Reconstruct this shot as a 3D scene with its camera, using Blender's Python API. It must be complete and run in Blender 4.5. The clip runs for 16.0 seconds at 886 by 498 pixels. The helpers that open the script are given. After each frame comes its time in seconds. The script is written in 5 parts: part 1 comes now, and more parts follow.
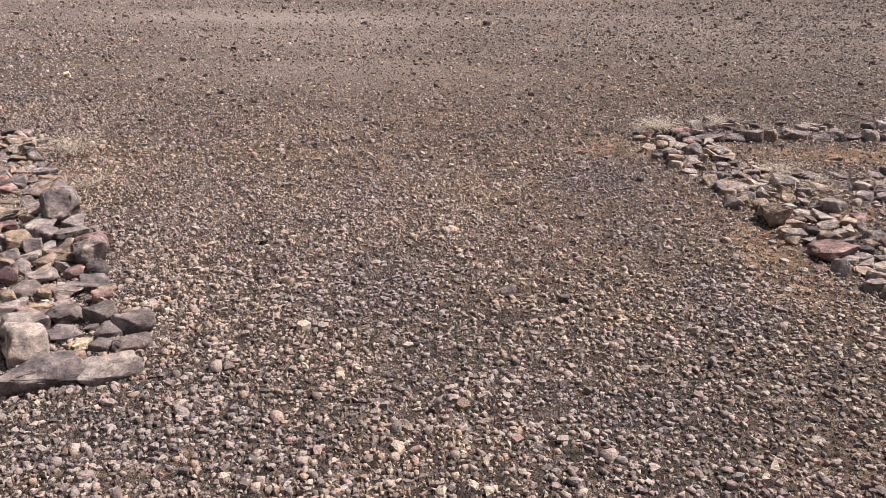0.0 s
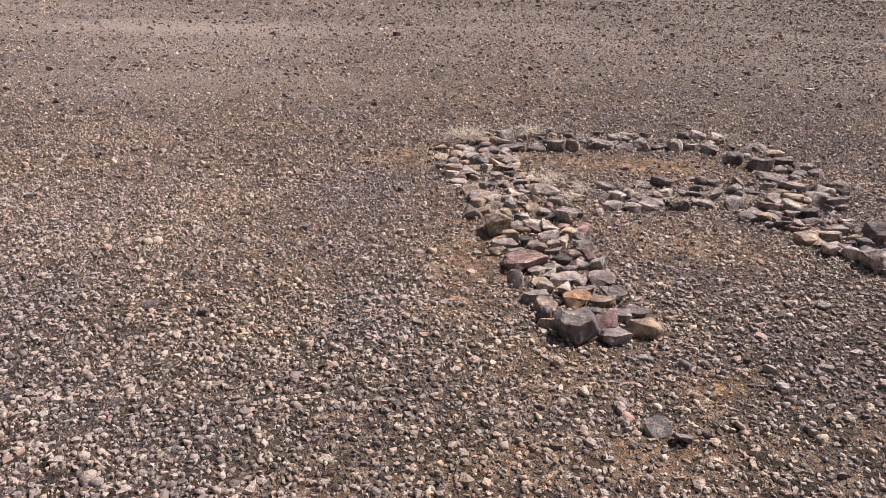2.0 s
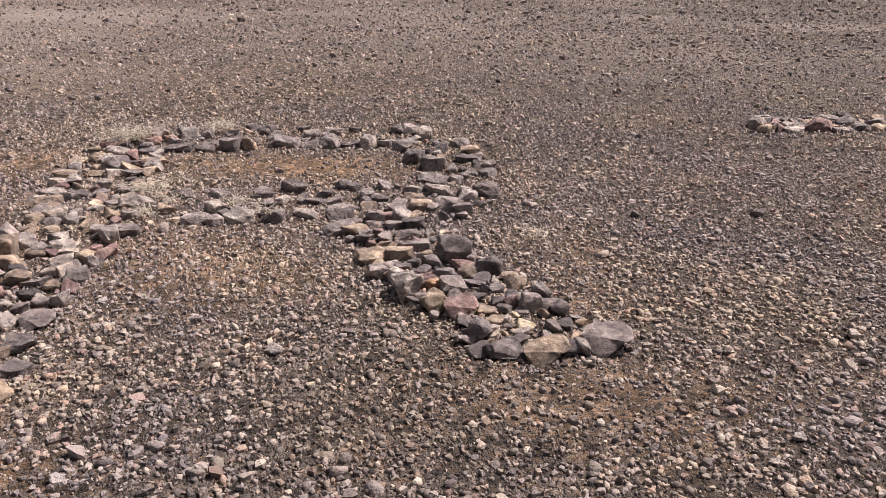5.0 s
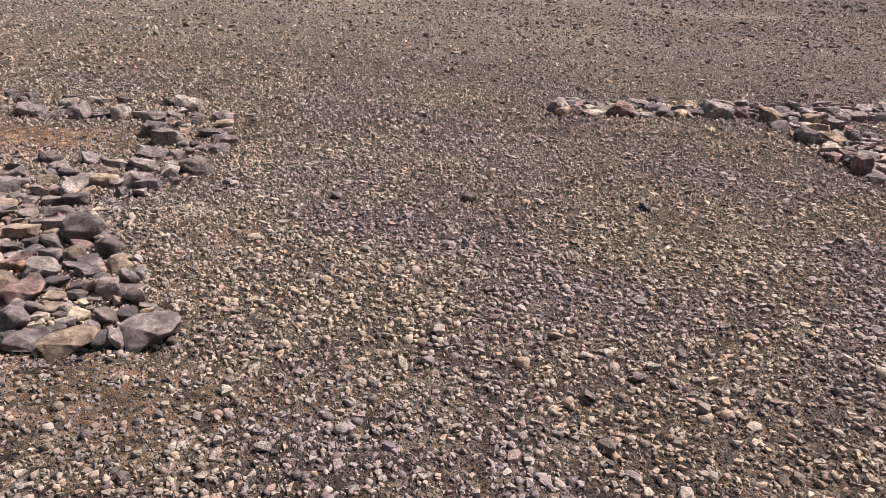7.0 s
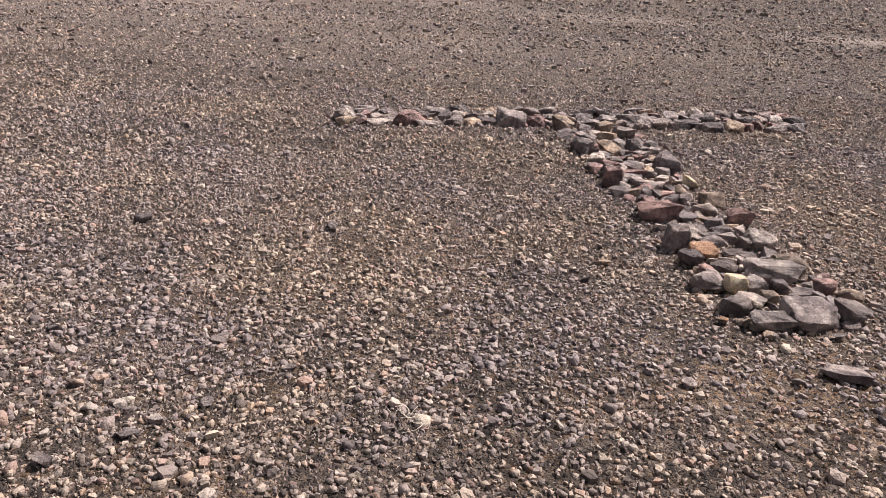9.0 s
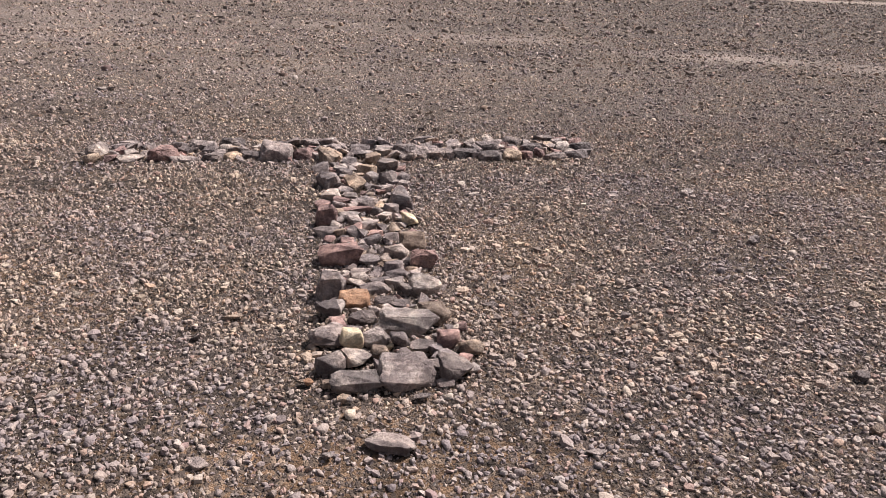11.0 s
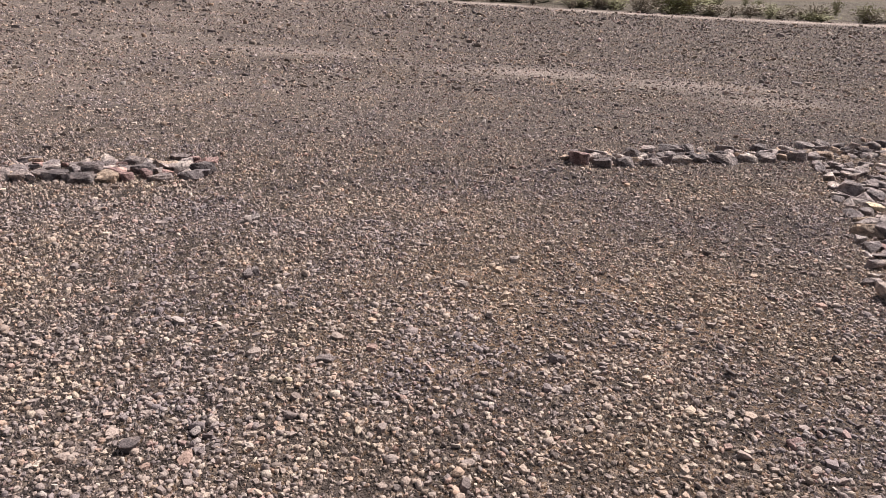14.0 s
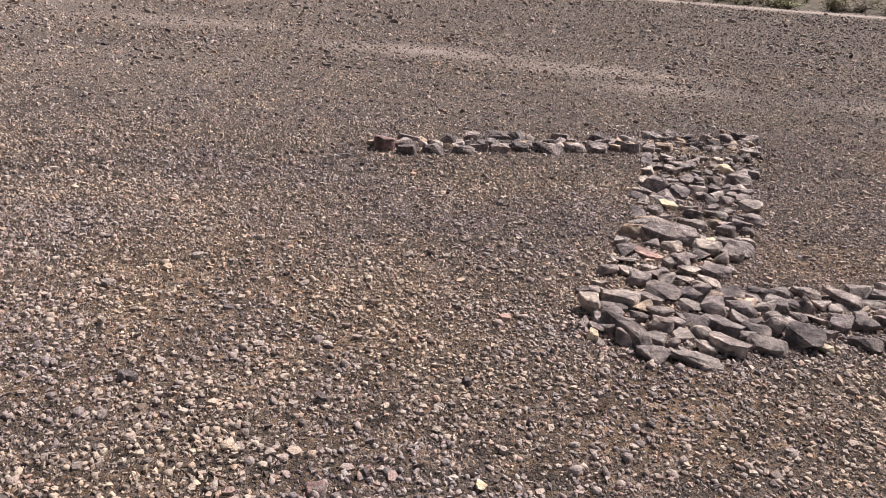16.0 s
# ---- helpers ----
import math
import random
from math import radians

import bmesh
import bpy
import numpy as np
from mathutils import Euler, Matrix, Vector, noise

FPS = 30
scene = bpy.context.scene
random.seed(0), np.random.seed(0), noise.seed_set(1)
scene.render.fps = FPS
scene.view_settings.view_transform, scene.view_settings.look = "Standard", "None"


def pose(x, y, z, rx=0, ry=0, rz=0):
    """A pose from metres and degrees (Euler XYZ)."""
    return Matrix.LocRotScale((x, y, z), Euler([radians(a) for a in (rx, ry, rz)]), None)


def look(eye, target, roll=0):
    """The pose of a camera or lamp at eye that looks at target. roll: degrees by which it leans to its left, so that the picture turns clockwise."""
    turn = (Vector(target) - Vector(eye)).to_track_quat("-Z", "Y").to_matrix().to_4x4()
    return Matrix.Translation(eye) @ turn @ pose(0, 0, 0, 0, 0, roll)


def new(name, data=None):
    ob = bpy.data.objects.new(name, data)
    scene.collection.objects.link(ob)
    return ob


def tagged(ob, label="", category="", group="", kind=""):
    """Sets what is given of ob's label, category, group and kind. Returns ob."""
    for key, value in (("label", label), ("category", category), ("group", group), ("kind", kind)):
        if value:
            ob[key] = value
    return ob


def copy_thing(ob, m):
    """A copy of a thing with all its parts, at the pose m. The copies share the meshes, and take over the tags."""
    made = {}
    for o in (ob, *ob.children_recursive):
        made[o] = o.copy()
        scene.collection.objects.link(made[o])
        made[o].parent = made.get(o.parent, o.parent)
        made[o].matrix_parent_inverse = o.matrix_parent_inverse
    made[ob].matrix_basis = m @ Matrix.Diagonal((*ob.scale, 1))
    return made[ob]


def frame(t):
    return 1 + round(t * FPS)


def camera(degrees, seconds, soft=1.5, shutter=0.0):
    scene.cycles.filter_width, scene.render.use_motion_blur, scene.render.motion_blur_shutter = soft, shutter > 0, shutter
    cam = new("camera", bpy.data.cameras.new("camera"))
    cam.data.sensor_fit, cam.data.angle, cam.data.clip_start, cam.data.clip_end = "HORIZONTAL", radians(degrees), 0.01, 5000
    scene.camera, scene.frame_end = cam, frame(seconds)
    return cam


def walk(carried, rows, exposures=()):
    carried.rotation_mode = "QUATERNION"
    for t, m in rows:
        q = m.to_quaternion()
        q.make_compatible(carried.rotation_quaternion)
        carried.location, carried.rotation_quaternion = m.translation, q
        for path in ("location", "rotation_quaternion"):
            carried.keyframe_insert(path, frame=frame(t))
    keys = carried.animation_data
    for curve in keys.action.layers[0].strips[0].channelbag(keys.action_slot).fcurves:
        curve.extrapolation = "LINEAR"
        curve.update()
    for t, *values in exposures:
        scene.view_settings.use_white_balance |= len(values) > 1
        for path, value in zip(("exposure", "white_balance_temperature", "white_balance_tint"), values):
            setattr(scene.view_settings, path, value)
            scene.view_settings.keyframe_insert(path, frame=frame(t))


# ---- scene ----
cam = camera(62.2, 16.0, soft=0.6)
PATH = [
    (0, (2.015, -1.914, 1.719), (1.795, -0.076, 0.962), 0.7),
    (0.5, (2.456, -1.853, 1.712), (2.252, -0.011, 0.961), 0.9),
    (1, (2.896, -1.799, 1.725), (2.705, 0.042, 0.967), 1.0),
    (1.5, (3.34, -1.675, 1.698), (3.16, 0.171, 0.949), 1.1),
    (2, (3.794, -1.613, 1.707), (3.614, 0.24, 0.978), 1.0),
    (2.5, (4.252, -1.52, 1.701), (4.091, 0.335, 0.971), 1.3),
    (3, (4.652, -1.325, 1.674), (4.511, 0.531, 0.942), 1.6),
    (3.5, (5.026, -1.167, 1.679), (4.9, 0.687, 0.941), 1.3),
    (3.7, (5.229, -1.105, 1.682), (5.114, 0.75, 0.943), 1.2),
    (5.8, (7.053, -0.353, 1.601), (6.969, 1.488, 0.823), 0.4),
    (6, (7.233, -0.307, 1.576), (7.201, 1.535, 0.796), 1.7),
    (6.5, (7.687, -0.217, 1.594), (7.754, 1.62, 0.806), 3.7),
    (7, (8.162, -0.222, 1.584), (8.148, 1.609, 0.779), 2.8),
    (7.5, (8.549, -0.155, 1.577), (8.552, 1.675, 0.77), 3.0),
    (8, (8.962, -0.02, 1.597), (8.982, 1.809, 0.788), 3.2),
    (8.5, (9.435, 0.062, 1.6), (9.476, 1.898, 0.807), 3.2),
    (9, (9.909, 0.155, 1.634), (9.973, 1.99, 0.841), 3.1),
    (9.2, (10.098, 0.215, 1.613), (10.17, 2.048, 0.816), 3.2),
    (11.3, (12.002, 0.379, 1.817), (12.182, 2.23, 1.083), 2.8),
    (11.5, (12.221, 0.358, 1.812), (12.41, 2.212, 1.087), 2.9),
    (12, (12.726, 0.361, 1.855), (12.936, 2.212, 1.128), 2.2),
    (12.5, (13.224, 0.468, 1.842), (13.458, 2.314, 1.108), 1.8),
    (13, (13.726, 0.492, 1.869), (13.981, 2.336, 1.138), 1.7),
    (13.5, (14.259, 0.502, 1.908), (14.551, 2.347, 1.191), 2.0),
    (14, (14.759, 0.603, 1.884), (15.077, 2.444, 1.171), 3.5),
    (14.5, (15.29, 0.588, 1.926), (15.618, 2.436, 1.234), 4.4),
    (15, (15.794, 0.565, 1.953), (16.129, 2.407, 1.249), 5.1),
    (15.5, (16.285, 0.702, 1.923), (16.627, 2.528, 1.181), 5.4),
    (16, (16.779, 0.79, 1.963), (17.131, 2.605, 1.198), 5.4),
]
walk(cam, [(t, look(eye, target, roll)) for t, eye, target, roll in PATH], [(0, 0.64, 6600, 14), (9, 0.65, 6570, 13), (12, 0.69, 6540, 13), (16, 0.70, 6530, 12)])

# ---- light: hazy daylight, the sun high, ahead and to one side ----
SUN_ELEVATION, SUN_AZIMUTH = 55, 58  # degrees; azimuth from +y towards +x
world = bpy.data.worlds.new("world")
scene.world = world
world.use_nodes = True
wn = world.node_tree.nodes
sky = wn.new("ShaderNodeTexSky")
sky.sky_type = 'NISHITA'
sky.sun_disc = False
sky.sun_elevation, sky.sun_rotation = radians(SUN_ELEVATION), radians(SUN_AZIMUTH)
sky.dust_density, sky.air_density, sky.ozone_density = 4.0, 1.0, 1.0
wn["Background"].inputs["Strength"].default_value = 0.05
haze = wn.new("ShaderNodeHueSaturation")  # thin high haze whitens the blue
haze.inputs["Saturation"].default_value = 0.45
world.node_tree.links.new(sky.outputs[0], haze.inputs["Color"])
world.node_tree.links.new(haze.outputs[0], wn["Background"].inputs["Color"])

sun = new("sun", bpy.data.lights.new("sun", 'SUN'))
sun.data.energy, sun.data.angle, sun.data.color = 4.5, radians(4), (1.0, 0.93, 0.86)
to_sun = Vector((math.sin(radians(SUN_AZIMUTH)) * math.cos(radians(SUN_ELEVATION)),
                 math.cos(radians(SUN_AZIMUTH)) * math.cos(radians(SUN_ELEVATION)), math.sin(radians(SUN_ELEVATION))))
sun.matrix_world = look(tuple(to_sun * 50), (0, 0, 0))

rng = np.random.default_rng(7)
rnd = random.Random(11)


# ---- materials ----
def material(name):
    m = bpy.data.materials.new(name)
    m.use_nodes = True
    nt = m.node_tree
    return m, nt, nt.nodes["Principled BSDF"]


def noise_node(nt, co, scale, detail=4.0, rough=0.55, kind="ShaderNodeTexNoise"):
    n = nt.nodes.new(kind)
    n.inputs["Scale"].default_value = scale
    if kind == "ShaderNodeTexNoise":
        n.inputs["Detail"].default_value, n.inputs["Roughness"].default_value = detail, rough
    nt.links.new(co, n.inputs["Vector"])
    return n


def ramp_node(nt, fac, stops, mode='LINEAR'):
    r = nt.nodes.new("ShaderNodeValToRGB")
    r.color_ramp.interpolation = mode
    el = r.color_ramp.elements
    while len(el) < len(stops):
        el.new(0.5)
    for e, (p, c) in zip(el, stops):
        e.position = p
        e.color = (*c, 1) if len(c) == 3 else (c[0], c[0], c[0], 1)
    nt.links.new(fac, r.inputs[0])
    return r


def mix_node(nt, fac, a, b, blend='MIX'):
    m = nt.nodes.new("ShaderNodeMix")
    m.data_type, m.blend_type = 'RGBA', blend
    for sock, v in ((m.inputs[0], fac), (m.inputs[6], a), (m.inputs[7], b)):
        if isinstance(v, bpy.types.NodeSocket):
            nt.links.new(v, sock)
        elif isinstance(v, tuple):
            sock.default_value = (*v, 1)
        else:
            sock.default_value = v
    return m.outputs[2]


def math_node(nt, op, a, b=0.0):
    m = nt.nodes.new("ShaderNodeMath")
    m.operation = op
    for sock, v in ((m.inputs[0], a), (m.inputs[1], b)):
        if isinstance(v, bpy.types.NodeSocket):
            nt.links.new(v, sock)
        else:
            sock.default_value = v
    return m.outputs[0]


def bump_node(nt, height, strength, distance, normal=None):
    b = nt.nodes.new("ShaderNodeBump")
    b.inputs["Strength"].default_value, b.inputs["Distance"].default_value = strength, distance
    nt.links.new(height, b.inputs["Height"])
    if normal:
        nt.links.new(normal, b.inputs["Normal"])
    return b.outputs[0]


def rock_material(name, dark, base, light):
    """Weathered volcanic rock: broad varnish patches, mottling, pits and grain."""
    m, nt, bsdf = material(name)
    pos = nt.nodes.new("ShaderNodeNewGeometry").outputs["Position"]
    info = nt.nodes.new("ShaderNodeObjectInfo")
    patch = noise_node(nt, pos, 11, 5, 0.65)
    grain = noise_node(nt, pos, 120, 3, 0.7)
    col = ramp_node(nt, patch.outputs[0], [(0.30, dark), (0.5, base), (0.68, light)]).outputs[0]
    speck = ramp_node(nt, grain.outputs[0], [(0.32, (0.5,)), (0.5, (1.0,)), (0.68, (1.6,))]).outputs[0]
    col = mix_node(nt, 0.16, col, speck, 'MULTIPLY')
    blotch = noise_node(nt, pos, 34, 6, 0.72)
    col = mix_node(nt, 1.0, col, ramp_node(nt, blotch.outputs[0], [(0.36, (0.70, 0.68, 0.70)), (0.46, (0.96, 0.96, 0.96)), (0.54, (1.04, 1.03, 1.02)), (0.62, (1.32, 1.30, 1.28))]).outputs[0], 'MULTIPLY')
    plates = noise_node(nt, pos, 10, kind="ShaderNodeTexVoronoi")
    nt.links.new(mix_node(nt, 0.12, pos, patch.outputs["Color"]), plates.inputs["Vector"])
    plate = nt.nodes.new("ShaderNodeSeparateColor")
    nt.links.new(plates.outputs["Color"], plate.inputs[0])
    col = mix_node(nt, 1.0, col, ramp_node(nt, plate.outputs[0], [(0.0, (0.74, 0.73, 0.74)), (0.6, (1.0, 1.0, 1.0)), (1.0, (1.28, 1.25, 1.21))]).outputs[0], 'MULTIPLY')
    # By pointiness: worn convex edges paler, concave creases a little darker.
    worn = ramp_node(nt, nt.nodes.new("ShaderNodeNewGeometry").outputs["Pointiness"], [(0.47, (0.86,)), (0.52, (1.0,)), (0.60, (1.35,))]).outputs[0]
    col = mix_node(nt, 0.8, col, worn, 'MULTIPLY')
    veins = noise_node(nt, pos, 5, 6, 0.75)
    col = mix_node(nt, 1.0, col, ramp_node(nt, veins.outputs[0], [(0.38, (0.72, 0.70, 0.72)), (0.52, (1.0, 1.0, 1.0)), (0.64, (1.25, 1.2, 1.14))]).outputs[0], 'MULTIPLY')
    shift = ramp_node(nt, info.outputs["Random"], [(0.0, (0.78, 0.77, 0.79)), (0.5, (0.98, 0.96, 0.96)), (1.0, (1.2, 1.15, 1.11))]).outputs[0]
    col = mix_node(nt, 1.0, col, shift, 'MULTIPLY')
    nt.links.new(col, bsdf.inputs["Base Color"])
    bsdf.inputs["Roughness"].default_value = 0.82
    bsdf.inputs["Specular IOR Level"].default_value = 0.3
    body = nt.nodes.new("ShaderNodeTexCoord").outputs["Object"]
    bed = nt.nodes.new("ShaderNodeMapping")  # bedding: thin layers along the stone
    bed.inputs["Scale"].default_value = (1.6, 1.9, 7.5)
    bed.inputs["Rotation"].default_value = (0.5, 0.35, 0.0)
    nt.links.new(body, bed.inputs["Vector"])
    layers = noise_node(nt, bed.outputs[0], 1.7, 6, 0.68)
    pits = noise_node(nt, pos, 46, 6, 0.75)
    lumps = noise_node(nt, pos, 16, 6, 0.65)
    lumps.noise_type = 'RIDGED_MULTIFRACTAL'
    n0 = bump_node(nt, lumps.outputs[0], 0.9, 0.032)
    n0 = bump_node(nt, layers.outputs[0], 0.5, 0.022, n0)
    n1 = bump_node(nt, pits.outputs[0], 0.9, 0.022, n0)
    nt.links.new(bump_node(nt, grain.outputs[0], 0.6, 0.003, n1), bsdf.inputs["Normal"])
    return m


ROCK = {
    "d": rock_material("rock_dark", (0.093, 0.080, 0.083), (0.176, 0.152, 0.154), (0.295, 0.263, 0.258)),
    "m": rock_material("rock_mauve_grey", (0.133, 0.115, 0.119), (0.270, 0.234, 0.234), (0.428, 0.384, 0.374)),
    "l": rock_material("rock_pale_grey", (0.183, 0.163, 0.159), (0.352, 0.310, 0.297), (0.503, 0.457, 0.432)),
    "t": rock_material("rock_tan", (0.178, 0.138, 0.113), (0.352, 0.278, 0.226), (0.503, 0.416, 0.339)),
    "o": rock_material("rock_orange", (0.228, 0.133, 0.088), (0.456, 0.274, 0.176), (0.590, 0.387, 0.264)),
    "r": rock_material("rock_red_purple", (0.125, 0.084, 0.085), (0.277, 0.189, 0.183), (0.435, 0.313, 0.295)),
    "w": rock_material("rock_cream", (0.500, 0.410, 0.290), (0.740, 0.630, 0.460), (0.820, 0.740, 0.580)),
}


def gravel_material(name, k):
    """Desert pebbles: mauve, grey, tan and a few rusty or cream ones, each with its own grain."""
    m, nt, bsdf = material(name)
    geo = nt.nodes.new("ShaderNodeNewGeometry")
    island = geo.outputs["Random Per Island"]
    stops = [(0.0, (0.12, 0.10, 0.099)), (0.08, (0.175, 0.150, 0.150)), (0.22, (0.215, 0.186, 0.186)), (0.36, (0.26, 0.217, 0.204)), (0.48, (0.30, 0.252, 0.228)),
             (0.58, (0.245, 0.212, 0.205)), (0.68, (0.345, 0.292, 0.256)), (0.76, (0.31, 0.228, 0.185)), (0.82, (0.26, 0.188, 0.178)), (0.88, (0.37, 0.318, 0.274)),
             (0.95, (0.30, 0.268, 0.255)), (1.0, (0.43, 0.377, 0.326))]
    col = ramp_node(nt, island, [(p, tuple(v * k for v in c)) for p, c in stops]).outputs[0]
    grain = noise_node(nt, geo.outputs["Position"], 210, 4, 0.7)
    broad = noise_node(nt, geo.outputs["Position"], 0.9, 3, 0.6)
    col = mix_node(nt, 0.55, col, ramp_node(nt, grain.outputs[0], [(0.3, (0.6,)), (0.7, (1.35,))]).outputs[0], 'MULTIPLY')
    col = mix_node(nt, 1.0, col, ramp_node(nt, broad.outputs[0], [(0.36, (0.89, 0.87, 0.92)), (0.64, (1.12, 1.05, 0.95))]).outputs[0], 'MULTIPLY')
    nt.links.new(col, bsdf.inputs["Base Color"])
    bsdf.inputs["Roughness"].default_value = 0.85
    bsdf.inputs["Specular IOR Level"].default_value = 0.25
    lumps = noise_node(nt, geo.outputs["Position"], 75, 3, 0.6)
    n0 = bump_node(nt, lumps.outputs[0], 0.8, 0.012)
    nt.links.new(bump_node(nt, grain.outputs[0], 0.6, 0.003, n0), bsdf.inputs["Normal"])
    return m


def ground_material():
    """Sandy grit packed with fine stones; the attribute says where the sand lies bare."""
    m, nt, bsdf = material("desert_ground")
    pos = nt.nodes.new("ShaderNodeNewGeometry").outputs["Position"]
    att = nt.nodes.new("ShaderNodeAttribute")
    att.attribute_name = "sand"
    sand = att.outputs["Fac"]
    cells = noise_node(nt, pos, 48, kind="ShaderNodeTexVoronoi")
    fine = noise_node(nt, pos, 130, kind="ShaderNodeTexVoronoi")
    coarse = noise_node(nt, pos, 17, kind="ShaderNodeTexVoronoi")
    tint = nt.nodes.new("ShaderNodeSeparateColor")
    nt.links.new(cells.outputs["Color"], tint.inputs[0])
    tint2 = nt.nodes.new("ShaderNodeSeparateColor")
    nt.links.new(fine.outputs["Color"], tint2.inputs[0])
    tint3 = nt.nodes.new("ShaderNodeSeparateColor")
    nt.links.new(coarse.outputs["Color"], tint3.inputs[0])
    stones = ramp_node(nt, tint.outputs[0], [(0.0, (0.10, 0.084, 0.082)), (0.35, (0.17, 0.143, 0.134)), (0.65, (0.235, 0.194, 0.174)),
                                             (0.85, (0.30, 0.24, 0.20)), (1.0, (0.50, 0.42, 0.36))]).outputs[0]
    grit = ramp_node(nt, tint2.outputs[0], [(0.0, (0.10, 0.07, 0.052)), (0.5, (0.21, 0.148, 0.108)), (1.0, (0.37, 0.28, 0.215))]).outputs[0]
    grit = mix_node(nt, math_node(nt, 'MULTIPLY', sand, 0.5), grit, (0.37, 0.25, 0.17))
    patch = noise_node(nt, pos, 2.2, 5, 0.6)
    share = math_node(nt, 'ADD', sand, math_node(nt, 'MULTIPLY', math_node(nt, 'SUBTRACT', patch.outputs[0], 0.5), 0.9))
    gate = math_node(nt, 'GREATER_THAN', math_node(nt, 'ADD', share, 0.12), tint.outputs[1])
    col = mix_node(nt, gate, stones, grit)
    dark = math_node(nt, 'GREATER_THAN', tint3.outputs[0], 0.72)
    lump = math_node(nt, 'LESS_THAN', coarse.outputs["Distance"], 0.36)
    col = mix_node(nt, math_node(nt, 'MULTIPLY', math_node(nt, 'MULTIPLY', dark, lump), 0.8), col, (0.085, 0.07, 0.067))
    heaps = noise_node(nt, pos, 8, kind="ShaderNodeTexVoronoi")
    tint4 = nt.nodes.new("ShaderNodeSeparateColor")
    nt.links.new(heaps.outputs["Color"], tint4.inputs[0])
    col = mix_node(nt, 1.0, col, ramp_node(nt, tint3.outputs[1], [(0.0, (0.55,)), (0.5, (0.95,)), (1.0, (1.5,))]).outputs[0], 'MULTIPLY')
    col = mix_node(nt, 1.0, col, ramp_node(nt, tint4.outputs[1], [(0.0, (0.7,)), (0.5, (0.98,)), (1.0, (1.32,))]).outputs[0], 'MULTIPLY')
    broad = noise_node(nt, pos, 0.35, 4, 0.6)
    col = mix_node(nt, 1.0, col, ramp_node(nt, broad.outputs[0], [(0.35, (0.90, 0.88, 0.90)), (0.65, (1.10, 1.05, 0.98))]).outputs[0], 'MULTIPLY')
    # Dark grit away from sand; its colour also carries shade in pebble gaps.
    col = mix_node(nt, 1.0, col, mix_node(nt, sand, (0.39, 0.38, 0.38), (0.88, 0.80, 0.72)), 'MULTIPLY')
    bare = nt.nodes.new("ShaderNodeAttribute")
    bare.attribute_name = "bare"
    dust = ramp_node(nt, patch.outputs[0], [(0.3, (0.31, 0.254, 0.229)), (0.7, (0.41, 0.338, 0.305))]).outputs[0]
    loam = nt.nodes.new("ShaderNodeAttribute")
    loam.attribute_name = "loam"
    soil = ramp_node(nt, broad.outputs[0], [(0.35, (0.075, 0.062, 0.047)), (0.65, (0.125, 0.105, 0.082))]).outputs[0]
    col = mix_node(nt, math_node(nt, 'MULTIPLY', loam.outputs["Fac"], 0.8), col, soil)
    col = mix_node(nt, bare.outputs["Fac"], col, dust)
    nt.links.new(col, bsdf.inputs["Base Color"])
    bsdf.inputs["Roughness"].default_value = 0.9
    bsdf.inputs["Specular IOR Level"].default_value = 0.2
    h1 = math_node(nt, 'MULTIPLY', math_node(nt, 'SUBTRACT', 1.0, cells.outputs["Distance"]), math_node(nt, 'SUBTRACT', 1.0, gate))
    n1 = bump_node(nt, h1, 0.9, 0.016)
    n2 = bump_node(nt, fine.outputs["Distance"], 0.9, -0.008, n1)
    n3 = bump_node(nt, math_node(nt, 'MULTIPLY', math_node(nt, 'MULTIPLY', dark, lump), math_node(nt, 'SUBTRACT', 0.4, coarse.outputs["Distance"])), 0.8, 0.02, n2)
    nt.links.new(n3, bsdf.inputs["Normal"])
    return m


def plain_material(name, low, high, scale, rough=0.8):
    m, nt, bsdf = material(name)
    pos = nt.nodes.new("ShaderNodeNewGeometry").outputs["Position"]
    isl = nt.nodes.new("ShaderNodeNewGeometry").outputs["Random Per Island"]
    n = noise_node(nt, pos, scale, 4, 0.6)
    f = math_node(nt, 'ADD', math_node(nt, 'MULTIPLY', n.outputs[0], 0.6), math_node(nt, 'MULTIPLY', isl, 0.4))
    nt.links.new(ramp_node(nt, f, [(0.25, low), (0.75, high)]).outputs[0], bsdf.inputs["Base Color"])
    bsdf.inputs["Roughness"].default_value = rough
    bsdf.inputs["Specular IOR Level"].default_value = 0.25
    return m


GRAVEL, DARK_GRAVEL = gravel_material("gravel_chips", 1.26), gravel_material("dark_gravel_chips", 0.74)
GROUND = ground_material()
STRAW = plain_material("dry_straw", (0.34, 0.285, 0.235), (0.60, 0.53, 0.45), 40)
BARK = plain_material("scrub_bark", (0.09, 0.07, 0.055), (0.20, 0.16, 0.13), 25)
LEAF = plain_material("scrub_leaf", (0.15, 0.155, 0.075), (0.30, 0.29, 0.16), 1.5)
LEAF_GREY = plain_material("dry_scrub_leaf", (0.17, 0.145, 0.115), (0.32, 0.28, 0.225), 1.5)


# ---- ground ----
# Near edge of the walked strip, as (x, y).
NEAR_X, NEAR_Y = [-10, 0.3, 3.3, 7.7, 10.4, 15.7, 19.2, 30], [-0.9, -0.15, 0.2, 1.5, 1.8, 2.8, 2.87, 3.0]
